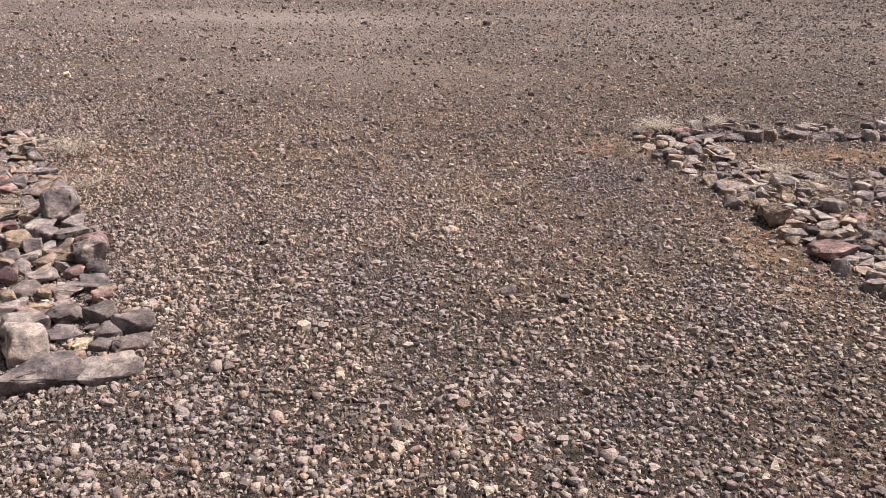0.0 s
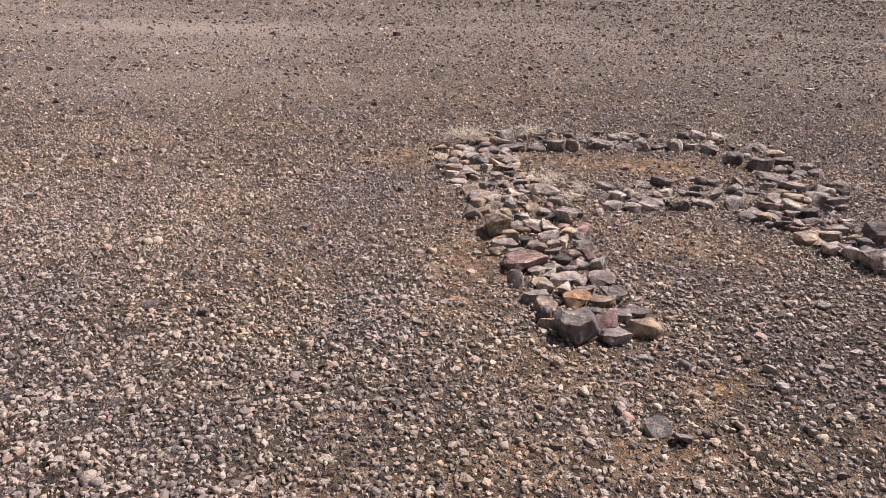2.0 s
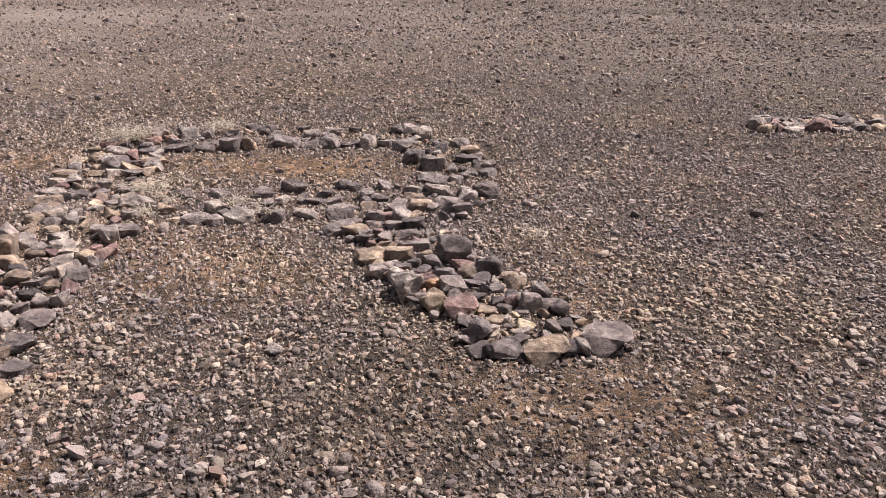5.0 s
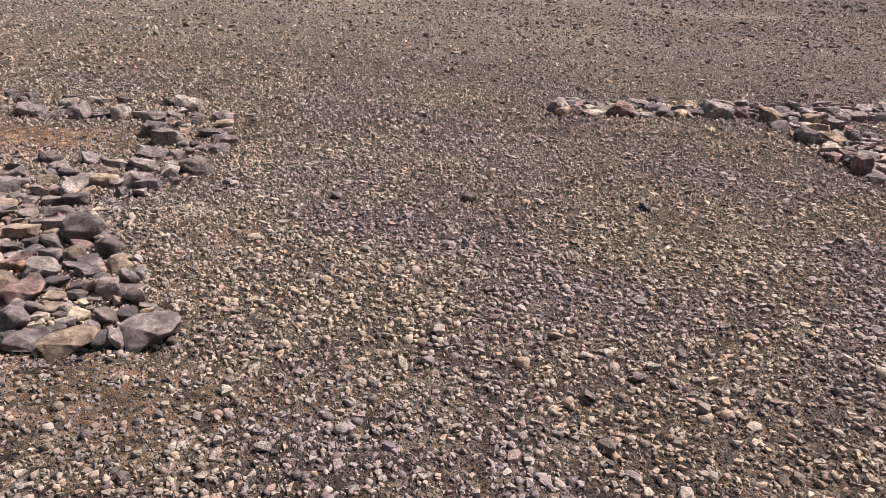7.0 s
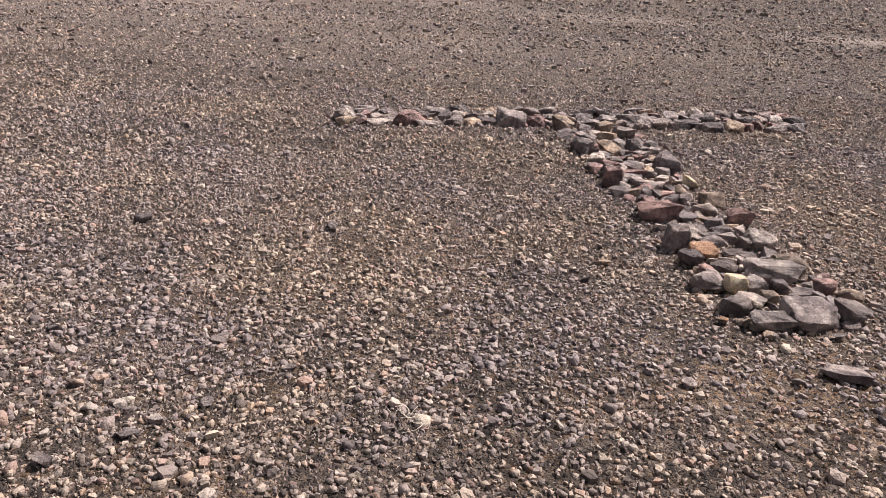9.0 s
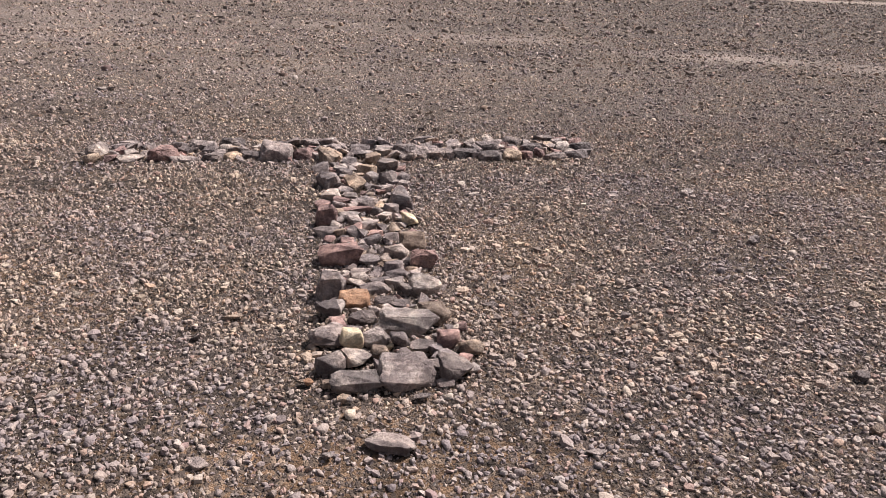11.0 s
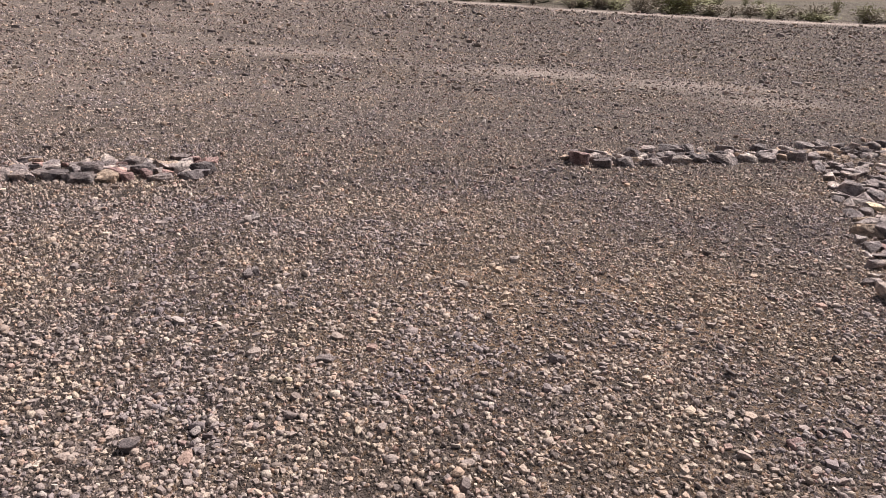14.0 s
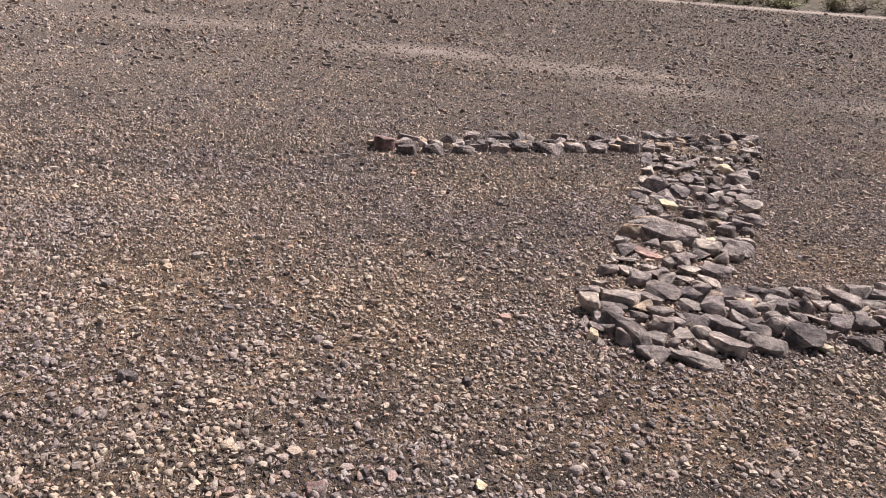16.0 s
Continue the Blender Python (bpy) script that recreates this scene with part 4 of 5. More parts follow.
put.mark(19.99, 4.10, 0.181, 0.104, 0.052, -44, "d")
put.mark(20.15, 4.31, 0.138, 0.110, 0.067, -44, "d")
put.mark(19.52, 5.74, 0.42, 0.20, 0.11, -29, "m")
put.mark(19.38, 5.94, 0.267, 0.214, 0.091, -27, "l")
put.mark(19.87, 6.03, 0.208, 0.115, 0.060, -31, "l")
put.mark(19.44, 5.54, 0.147, 0.118, 0.056, -29, "l")
put.mark(19.70, 5.49, 0.20, 0.15, 0.08, -32, "l")
put.mark(19.86, 5.40, 0.16, 0.14, 0.07, -32, "m")
put.mark(19.95, 5.53, 0.276, 0.198, 0.080, -34, "m")
put.mark(19.95, 6.99, 0.227, 0.181, 0.129, -27, "m")
put.mark(18.89, 5.08, 0.115, 0.092, 0.053, -26, "l")
put.mark(20.05, 4.77, 0.188, 0.122, 0.054, -39, "l")
put.mark(19.71, 4.76, 0.185, 0.093, 0.053, -36, "m")
put.mark(19.84, 4.61, 0.145, 0.119, 0.042, -39, "m")
put.mark(20.23, 4.65, 0.259, 0.129, 0.075, -42, "m")
put(19.93, 7.02, 0.237, 0.272, 0.169, -27, "m")
put(20.23, 7.21, 0.131, 0.109, 0.067, -28, "l")
put(20.38, 7.25, 0.161, 0.162, 0.100, -29, "m")
put(20.11, 6.82, 0.188, 0.175, 0.109, -29, "m")
put(20.33, 6.91, 0.207, 0.170, 0.106, -30, "m")
put(20.52, 7.26, 0.133, 0.137, 0.085, -30, "m")
put(20.50, 6.92, 0.165, 0.155, 0.096, -31, "d")
put(21.06, 7.71, 0.232, 0.166, 0.103, -32, "w")
put(20.95, 7.24, 0.262, 0.281, 0.174, -33, "m")
put(21.28, 7.58, 0.229, 0.146, 0.090, -34, "l")
put(21.01, 7.77, 0.263, 0.158, 0.098, -31, "m")
put(20.70, 6.70, 0.150, 0.143, 0.089, -34, "m")
put(20.64, 6.48, 0.212, 0.185, 0.115, -34, "l")
put(19.85, 6.63, 0.220, 0.132, 0.068, -28, "l")
put(19.84, 6.47, 0.182, 0.142, 0.088, -28, "w")
put(19.66, 6.34, 0.149, 0.138, 0.085, -27, "d")
put(20.01, 6.44, 0.191, 0.114, 0.063, -30, "m")
put(19.98, 6.28, 0.187, 0.153, 0.095, -30, "d")
put(20.21, 6.28, 0.212, 0.127, 0.077, -32, "l")
put(20.46, 6.18, 0.236, 0.168, 0.104, -34, "m")
put(20.29, 6.02, 0.182, 0.155, 0.096, -34, "m")
put(19.47, 6.09, 0.225, 0.135, 0.081, -27, "t")
put(19.28, 5.81, 0.287, 0.197, 0.122, -26, "t")
put(19.87, 6.05, 0.226, 0.136, 0.081, -30, "t")
put(20.06, 6.06, 0.135, 0.119, 0.074, -32, "t")
put(20.08, 5.89, 0.177, 0.151, 0.093, -33, "d")
put(19.40, 5.68, 0.342, 0.205, 0.118, -28, "m")
put(19.69, 5.75, 0.216, 0.178, 0.111, -30, "m")
put(19.42, 5.53, 0.198, 0.144, 0.089, -29, "t")
put(19.65, 5.56, 0.174, 0.104, 0.062, -31, "l")
put(19.73, 5.44, 0.204, 0.122, 0.061, -32, "l")
put(19.89, 5.59, 0.181, 0.135, 0.084, -33, "l")
put(19.95, 5.49, 0.251, 0.172, 0.107, -34, "m")
put(19.20, 5.41, 0.239, 0.144, 0.043, -28, "r")
put(18.97, 5.28, 0.193, 0.116, 0.038, -26, "d")
put(19.29, 5.24, 0.115, 0.099, 0.061, -29, "l")
put(19.48, 5.35, 0.159, 0.096, 0.060, -31, "m")
put(19.83, 5.66, 0.091, 0.090, 0.056, -32, "w")
put(18.88, 5.12, 0.146, 0.117, 0.073, -26, "w")
put(18.64, 4.91, 0.106, 0.084, 0.052, -24, "l")
put(18.68, 4.71, 0.206, 0.184, 0.114, -26, "t")
put(18.83, 4.64, 0.154, 0.131, 0.081, -28, "l")
put(18.96, 4.73, 0.226, 0.156, 0.097, -29, "d")
put(18.92, 4.93, 0.145, 0.140, 0.087, -27, "m")
put(19.35, 5.08, 0.170, 0.131, 0.081, -31, "l")
put(19.55, 5.08, 0.231, 0.162, 0.100, -33, "m")
put(19.43, 4.93, 0.166, 0.105, 0.065, -33, "l")
put(19.17, 4.71, 0.194, 0.125, 0.078, -31, "d")
put(19.26, 4.96, 0.147, 0.088, 0.049, -31, "l")
put(19.25, 4.54, 0.154, 0.188, 0.116, -33, "m")
put(19.09, 4.59, 0.119, 0.111, 0.069, -31, "l")
put(18.90, 4.56, 0.203, 0.122, 0.062, -29, "m")
put(18.37, 4.50, 0.172, 0.215, 0.134, -23, "l")
put(18.48, 4.78, 0.099, 0.091, 0.057, -23, "d")
put(18.55, 4.56, 0.106, 0.126, 0.078, -25, "m")
put(18.64, 4.54, 0.088, 0.082, 0.051, -26, "d")
put(18.59, 4.37, 0.112, 0.135, 0.083, -27, "m")
put(18.34, 4.34, 0.074, 0.092, 0.064, -24, "m")
put(18.34, 4.21, 0.066, 0.082, 0.062, -24, "w")
put(18.36, 4.13, 0.049, 0.061, 0.041, -25, "l")
put(18.67, 4.17, 0.155, 0.129, 0.080, -29, "l")
put(18.80, 4.35, 0.129, 0.136, 0.084, -30, "m")
put(18.91, 4.35, 0.129, 0.108, 0.067, -31, "m")
put(18.89, 4.21, 0.119, 0.104, 0.065, -32, "l")
put(19.00, 4.23, 0.127, 0.134, 0.083, -33, "l")
put(19.19, 4.32, 0.190, 0.163, 0.101, -34, "m")
put(19.32, 4.50, 0.117, 0.075, 0.046, -34, "l")
put(19.08, 4.09, 0.222, 0.189, 0.117, -35, "m")
put(19.37, 4.28, 0.180, 0.153, 0.095, -37, "m")
put(19.51, 4.31, 0.108, 0.135, 0.103, -38, "d")
put(19.31, 4.08, 0.213, 0.145, 0.090, -38, "r")
put(19.57, 4.12, 0.226, 0.231, 0.143, -40, "d")
put(19.69, 4.09, 0.113, 0.107, 0.066, -41, "w")
put(18.84, 3.97, 0.32, 0.16, 0.055, -30, "l")
put(18.56, 3.91, 0.047, 0.059, 0.043, -30, "l")
put(19.41, 4.50, 0.214, 0.188, 0.116, -35, "m")
put(19.67, 4.76, 0.217, 0.130, 0.055, -36, "l")
put(19.71, 4.59, 0.176, 0.141, 0.088, -38, "m")
put(19.84, 4.76, 0.145, 0.120, 0.074, -38, "l")
put(20.09, 4.80, 0.261, 0.157, 0.077, -40, "l")
put(19.87, 4.58, 0.159, 0.132, 0.082, -39, "r")
put(19.92, 4.57, 0.123, 0.154, 0.109, -40, "d")
put(20.18, 4.64, 0.243, 0.146, 0.067, -41, "l")
put(19.78, 4.44, 0.118, 0.071, 0.044, -39, "d")
put(19.89, 4.41, 0.135, 0.081, 0.045, -41, "m")
put(19.82, 4.23, 0.137, 0.116, 0.072, -42, "m")
put(19.97, 4.31, 0.134, 0.135, 0.084, -42, "m")
put(20.11, 4.28, 0.144, 0.161, 0.100, -44, "d")
put(19.98, 4.13, 0.172, 0.120, 0.074, -44, "d")
put(20.14, 4.11, 0.132, 0.125, 0.078, -45, "d")
put(20.22, 4.53, 0.175, 0.105, 0.035, -43, "m")
put(20.41, 4.62, 0.228, 0.137, 0.043, -44, "l")
put(20.54, 4.74, 0.217, 0.153, 0.095, -44, "l")
put(20.32, 4.36, 0.140, 0.129, 0.080, -45, "m")
put(17.49, 8.11, 0.245, 0.278, 0.172, -6, "r")
put(17.71, 7.96, 0.222, 0.201, 0.125, -7, "d")
put(17.79, 8.38, 0.293, 0.176, 0.109, -8, "m")
put(17.98, 8.00, 0.224, 0.185, 0.115, -9, "d")
put(18.20, 8.37, 0.206, 0.215, 0.133, -11, "d")
put(18.30, 8.04, 0.255, 0.161, 0.100, -12, "m")
put(18.52, 8.63, 0.181, 0.164, 0.102, -12, "m")
put(18.49, 8.16, 0.230, 0.155, 0.096, -13, "m")
put(18.73, 8.20, 0.203, 0.175, 0.109, -15, "l")
put(18.79, 8.64, 0.279, 0.226, 0.140, -14, "d")
put(19.04, 8.73, 0.218, 0.189, 0.117, -16, "d")
put(18.96, 8.26, 0.218, 0.168, 0.104, -16, "d")
put(19.27, 8.26, 0.390, 0.234, 0.112, -18, "d")
put(19.61, 8.34, 0.254, 0.173, 0.107, -21, "l")
put(19.86, 8.34, 0.250, 0.194, 0.120, -22, "m")
put(20.05, 8.84, 0.192, 0.206, 0.128, -22, "d")
put(20.11, 8.42, 0.151, 0.137, 0.085, -24, "t")
put(20.30, 8.41, 0.261, 0.198, 0.123, -25, "m")
put(20.53, 8.45, 0.154, 0.193, 0.124, -26, "m")
put(20.74, 8.53, 0.221, 0.182, 0.113, -27, "t")
put(20.40, 8.84, 0.258, 0.155, 0.089, -24, "m")
put(21.10, 9.10, 0.201, 0.184, 0.114, -27, "d")
put(21.36, 9.14, 0.167, 0.153, 0.095, -29, "d")
put(22.05, 9.17, 0.208, 0.236, 0.146, -32, "d")
put(21.80, 9.07, 0.274, 0.209, 0.130, -31, "m")
put(21.79, 8.45, 0.256, 0.174, 0.108, -33, "l")
put(22.14, 9.07, 0.263, 0.223, 0.138, -33, "m")
put(19.59, 8.80, 0.228, 0.162, 0.100, -19, "m")
put(20.82, 9.04, 0.253, 0.160, 0.099, -26, "m")
put(21.58, 9.10, 0.154, 0.164, 0.102, -30, "m")

put = Placer(letter_a)
put.mark(0.00, 0.53, 0.338, 0.209, 0.097, 39, "m")
put.mark(-0.20, 0.70, 0.118, 0.094, 0.107, 40, "w")
put.mark(-0.18, 0.73, 0.162, 0.203, 0.154, 40, "l")
put.mark(0.28, 0.62, 0.239, 0.140, 0.069, 34, "l")
put.mark(0.25, 0.85, 0.162, 0.104, 0.047, 33, "d")
put.mark(0.17, 1.02, 0.188, 0.150, 0.090, 32, "m")
put.mark(-0.04, 1.08, 0.146, 0.117, 0.088, 35, "d")
put.mark(0.08, 0.94, 0.114, 0.091, 0.058, 34, "m")
put.mark(-0.20, 1.04, 0.164, 0.131, 0.074, 37, "d")
put.mark(0.01, 0.84, 0.088, 0.065, 0.025, 36, "w")
put.mark(0.05, 0.71, 0.100, 0.080, 0.043, 37, "t")
put.mark(-0.15, 1.29, 0.102, 0.082, 0.050, 34, "r")
put.mark(-0.37, 1.34, 0.148, 0.104, 0.043, 36, "l")
put.mark(-0.29, 1.44, 0.151, 0.121, 0.054, 34, "l")
put.mark(-0.49, 1.75, 0.162, 0.184, 0.154, 34, "m")
put.mark(-0.36, 1.58, 0.132, 0.105, 0.075, 34, "d")
put.mark(-0.82, 2.10, 0.211, 0.176, 0.061, 35, "l")
put.mark(-1.11, 2.44, 0.224, 0.358, 0.213, 36, "m")
put.mark(-1.04, 1.90, 0.154, 0.123, 0.101, 39, "t")
put.mark(-0.84, 1.86, 0.102, 0.081, 0.043, 37, "l")
put.mark(-0.47, 1.55, 0.110, 0.088, 0.049, 36, "r")
put.mark(-0.62, 1.48, 0.154, 0.121, 0.044, 38, "l")
put.mark(-0.78, 1.42, 0.092, 0.074, 0.086, 40, "r")
put.mark(-0.41, 1.13, 0.128, 0.064, 0.037, 39, "t")
put(0.02, 0.55, 0.355, 0.276, 0.171, 39, "m")
put(0.29, 0.63, 0.243, 0.191, 0.119, 34, "m")
put(-0.22, 0.75, 0.128, 0.160, 0.122, 40, "w")
put(-0.32, 0.91, 0.229, 0.231, 0.143, 40, "l")
put(0.17, 1.04, 0.183, 0.194, 0.120, 32, "t")
put(-0.05, 1.10, 0.145, 0.181, 0.114, 34, "m")
put(0.07, 0.97, 0.125, 0.109, 0.068, 34, "r")
put(0.26, 0.86, 0.165, 0.137, 0.085, 32, "d")
put(0.12, 0.82, 0.125, 0.096, 0.060, 35, "d")
put(0.01, 0.85, 0.093, 0.083, 0.052, 36, "w")
put(0.08, 0.73, 0.102, 0.108, 0.067, 36, "t")
put(-0.10, 0.88, 0.154, 0.118, 0.073, 37, "m")
put(-0.20, 1.03, 0.161, 0.097, 0.060, 37, "d")
put(-0.03, 0.99, 0.069, 0.060, 0.0325, 35, "d")
put(-0.42, 1.16, 0.125, 0.098, 0.061, 38, "m")
put(-0.29, 1.16, 0.096, 0.089, 0.055, 37, "d")
put(-0.23, 1.16, 0.067, 0.068, 0.042, 36, "m")
put(-0.36, 1.34, 0.148, 0.125, 0.077, 36, "l")
put(-0.47, 1.30, 0.109, 0.115, 0.071, 38, "t")
put(-0.59, 1.31, 0.160, 0.125, 0.077, 39, "d")
put(-0.17, 1.32, 0.141, 0.135, 0.084, 34, "r")
put(-0.32, 1.43, 0.102, 0.105, 0.065, 35, "t")
put(-0.31, 1.51, 0.147, 0.121, 0.075, 34, "l")
put(-0.63, 1.51, 0.162, 0.160, 0.099, 38, "t")
put(-0.47, 1.57, 0.100, 0.124, 0.077, 36, "l")
put(-0.81, 1.48, 0.093, 0.116, 0.088, 40, "t")
put(-0.81, 1.58, 0.092, 0.115, 0.081, 39, "l")
put(-0.43, 1.67, 0.221, 0.239, 0.148, 34, "r")
put(-0.62, 1.73, 0.143, 0.115, 0.071, 36, "t")
put(-0.62, 1.21, 0.078, 0.098, 0.074, 40, "t")
put(-0.57, 1.90, 0.189, 0.236, 0.157, 34, "r")
put(-0.86, 1.90, 0.122, 0.106, 0.065, 37, "w")
put(-0.75, 1.97, 0.065, 0.081, 0.055, 35, "w")
put(-0.81, 2.11, 0.210, 0.170, 0.105, 35, "t")
put(-1.01, 1.92, 0.163, 0.204, 0.155, 38, "r")
put(-1.16, 2.40, 0.312, 0.201, 0.125, 36, "d")
put(-1.23, 2.62, 0.257, 0.322, 0.244, 36, "m")
put(-1.64, 3.06, 0.124, 0.124, 0.077, 36, "m")
put(-1.88, 3.03, 0.188, 0.144, 0.090, 38, "m")
put(-2.27, 3.69, 0.210, 0.126, 0.078, 37, "t")
put(-2.96, 4.50, 0.184, 0.144, 0.089, 38, "d")
put(-2.81, 4.52, 0.145, 0.118, 0.073, 37, "l")
put(-1.61, 2.63, 0.185, 0.111, 0.047, 39, "t")
put(-1.17, 1.96, 0.093, 0.114, 0.071, 39, "l")
put(-2.18, 3.71, 0.115, 0.144, 0.103, 37, "m")
put(-2.55, 3.82, 0.052, 0.073, 0.055, 39, "l")
put(-2.77, 4.30, 0.152, 0.139, 0.086, 38, "m")
put(-1.84, 3.35, 0.198, 0.124, 0.077, 36, "m")
put(-2.20, 3.44, 0.110, 0.120, 0.074, 38, "d")
put(-2.48, 4.29, 0.182, 0.121, 0.075, 36, "m")
put(-1.59, 2.82, 0.143, 0.125, 0.078, 37, "m")
put(-0.98, 2.07, 0.142, 0.159, 0.098, 37, "m")
put(-0.87, 1.74, 0.131, 0.107, 0.066, 38, "l")

put = Placer(None)
put(4.41, 0.90, 0.122, 0.104, 0.065, 17, "m")
put(4.50, 0.85, 0.093, 0.077, 0.048, 14, "d")
put(5.26, 1.48, 0.087, 0.052, 0.028, -5, "m")
put(2.91, 3.95, 0.062, 0.078, 0.059, 23, "d")
put(5.50, 2.18, 0.089, 0.071, 0.044, -8, "l")
put(5.45, 1.01, 0.049, 0.050, 0.031, -11, "d")
put(8.15, 10.04, 0.228, 0.137, 0.045, -16, "l")
put(0.73, 1.63, 0.083, 0.096, 0.060, 20, "t")
put(1.94, 1.69, 0.108, 0.089, 0.055, 1, "d")
put(2.24, 1.66, 0.079, 0.067, 0.041, -4, "d")
put(0.72, 7.96, 0.113, 0.142, 0.108, 7, "d")
put(-1.89, 6.99, 0.155, 0.122, 0.076, 24, "d")
put(-4.50, 7.83, 0.110, 0.138, 0.093, 34, "w")
put(0.22, 0.57, 0.076, 0.095, 0.072, 36, "d")
put(1.98, 2.13, 0.066, 0.048, 0.029, 1, "l")
put(1.64, 2.14, 0.050, 0.062, 0.039, 5, "l")
put(0.40, 2.19, 0.087, 0.061, 0.038, 22, "d")
put(0.01, 4.64, 0.105, 0.105, 0.065, 17, "d")
put(0.24, 4.85, 0.107, 0.082, 0.051, 15, "m")
put(7.59, 2.91, 0.084, 0.074, 0.046, 10, "t")
put(8.14, 2.50, 0.066, 0.077, 0.048, 0, "l")
put(8.40, 5.24, 0.085, 0.104, 0.065, -3, "l")
put(9.39, 4.15, 0.081, 0.101, 0.070, -16, "d")
put(9.01, 2.31, 0.071, 0.060, 0.0325, -18, "l")
put(8.93, 2.23, 0.086, 0.052, 0.015, -17, "m")
put(8.72, 2.08, 0.066, 0.071, 0.044, -14, "d")
put(7.95, 2.75, 0.035, 0.044, 0.034, 4, "t")
put(9.42, 2.92, 0.079, 0.047, 0.027, -22, "m")
put(8.57, 1.85, 0.057, 0.0325, 0.023, -11, "m")
put(7.59, 1.70, 0.072, 0.043, 0.019, 17, "l")
put(7.44, 1.54, 0.059, 0.038, 0.024, 22, "l")
put(8.27, 4.22, 0.106, 0.074, 0.046, -1, "d")
put(7.44, 4.12, 0.077, 0.093, 0.052, 9, "d")
put(9.15, 2.42, 0.057, 0.063, 0.039, -21, "m")
put(11.73, 2.76, 0.25, 0.15, 0.055, -20, "m")
put(10.31, 3.11, 0.050, 0.059, 0.036, -6, "l")
put(8.29, 4.20, 0.129, 0.086, 0.053, 23, "d")
put(9.39, 4.20, 0.081, 0.081, 0.050, 9, "d")
put(9.19, 2.03, 0.043, 0.048, 0.030, 24, "t")
put(9.41, 2.67, 0.065, 0.044, 0.027, 13, "d")
put(10.10, 2.70, 0.071, 0.059, 0.0325, -2, "d")
put(9.60, 2.69, 0.044, 0.044, 0.027, 9, "m")
put(8.94, 2.23, 0.093, 0.056, 0.017, 27, "d")
put(11.02, 2.65, 0.077, 0.069, 0.043, -22, "m")
put(11.37, 3.21, 0.052, 0.048, 0.030, -24, "o")
put(11.46, 3.19, 0.078, 0.055, 0.034, -26, "t")
put(11.55, 3.08, 0.063, 0.042, 0.026, -28, "l")
put(10.92, 3.82, 0.141, 0.085, 0.043, 19, "t")
put(13.97, 3.24, 0.090, 0.103, 0.064, -33, "d")
put(12.29, 3.98, 0.100, 0.064, 0.040, -3, "d")
put(14.19, 6.05, 0.084, 0.105, 0.080, -20, "l")
put(11.49, 2.69, 0.052, 0.064, 0.040, 15, "l")
put(8.25, 9.99, 0.140, 0.099, 0.061, 22, "l")
put(10.31, 10.72, 0.092, 0.115, 0.083, 10, "l")
put(14.32, 5.05, 0.079, 0.082, 0.051, -25, "d")
put(11.45, 3.20, 0.061, 0.045, 0.028, 13, "t")
put(11.53, 3.08, 0.071, 0.050, 0.031, 12, "t")
put(11.35, 3.21, 0.073, 0.044, 0.026, 15, "t")
put(12.54, 2.71, 0.108, 0.065, 0.019, -10, "m")
put(11.87, 3.10, 0.095, 0.057, 0.017, 5, "d")
put(14.28, 5.01, 0.076, 0.095, 0.063, -13, "d")
put(14.19, 6.08, 0.082, 0.102, 0.069, -10, "l")
put(13.97, 3.25, 0.068, 0.060, 0.0325, -15, "d")
put(13.78, 2.82, 0.066, 0.071, 0.044, -13, "t")
put(13.01, 3.86, 0.086, 0.079, 0.049, 4, "d")
put(15.62, 4.84, 0.113, 0.068, 0.031, -29, "l")
put(14.76, 3.91, 0.106, 0.064, 0.040, -24, "m")
put(15.97, 3.85, 0.109, 0.081, 0.050, -39, "d")
put(13.56, 5.99, 0.131, 0.079, 0.038, -3, "m")
put(12.41, 5.95, 0.115, 0.069, 0.039, 8, "l")
put(16.07, 3.59, 0.075, 0.072, 0.045, -15, "t")
put(17.45, 3.03, 0.059, 0.074, 0.046, -42, "w")
put(15.63, 4.86, 0.098, 0.059, 0.028, -5, "l")
put(16.07, 5.23, 0.085, 0.084, 0.052, -10, "l")
put(14.77, 3.92, 0.124, 0.074, 0.022, 9, "d")
put(14.59, 3.72, 0.042, 0.049, 0.031, 13, "w")
put(17.54, 3.78, 0.060, 0.064, 0.039, -35, "d")
put(15.94, 3.85, 0.072, 0.090, 0.061, -11, "m")
put(14.22, 6.08, 0.127, 0.114, 0.070, 11, "l")
put(22.24, 13.51, 0.229, 0.138, 0.061, -28, "m")
put(17.02, 13.75, 0.120, 0.143, 0.089, -7, "d")
put(24.72, 15.21, 0.276, 0.165, 0.082, -33, "m")
put(15.96, 3.33, 0.050, 0.049, 0.031, -14, "m")
put(16.82, 3.05, 0.097, 0.080, 0.050, -32, "m")
put(14.22, 3.32, 0.057, 0.060, 0.0325, 21, "l")
put(15.71, 4.38, 0.048, 0.060, 0.046, -6, "l")
put(16.84, 3.66, 0.071, 0.078, 0.048, -27, "d")
put(16.07, 3.57, 0.090, 0.072, 0.045, 14, "t")
put(16.81, 3.04, 0.095, 0.079, 0.049, -1, "r")

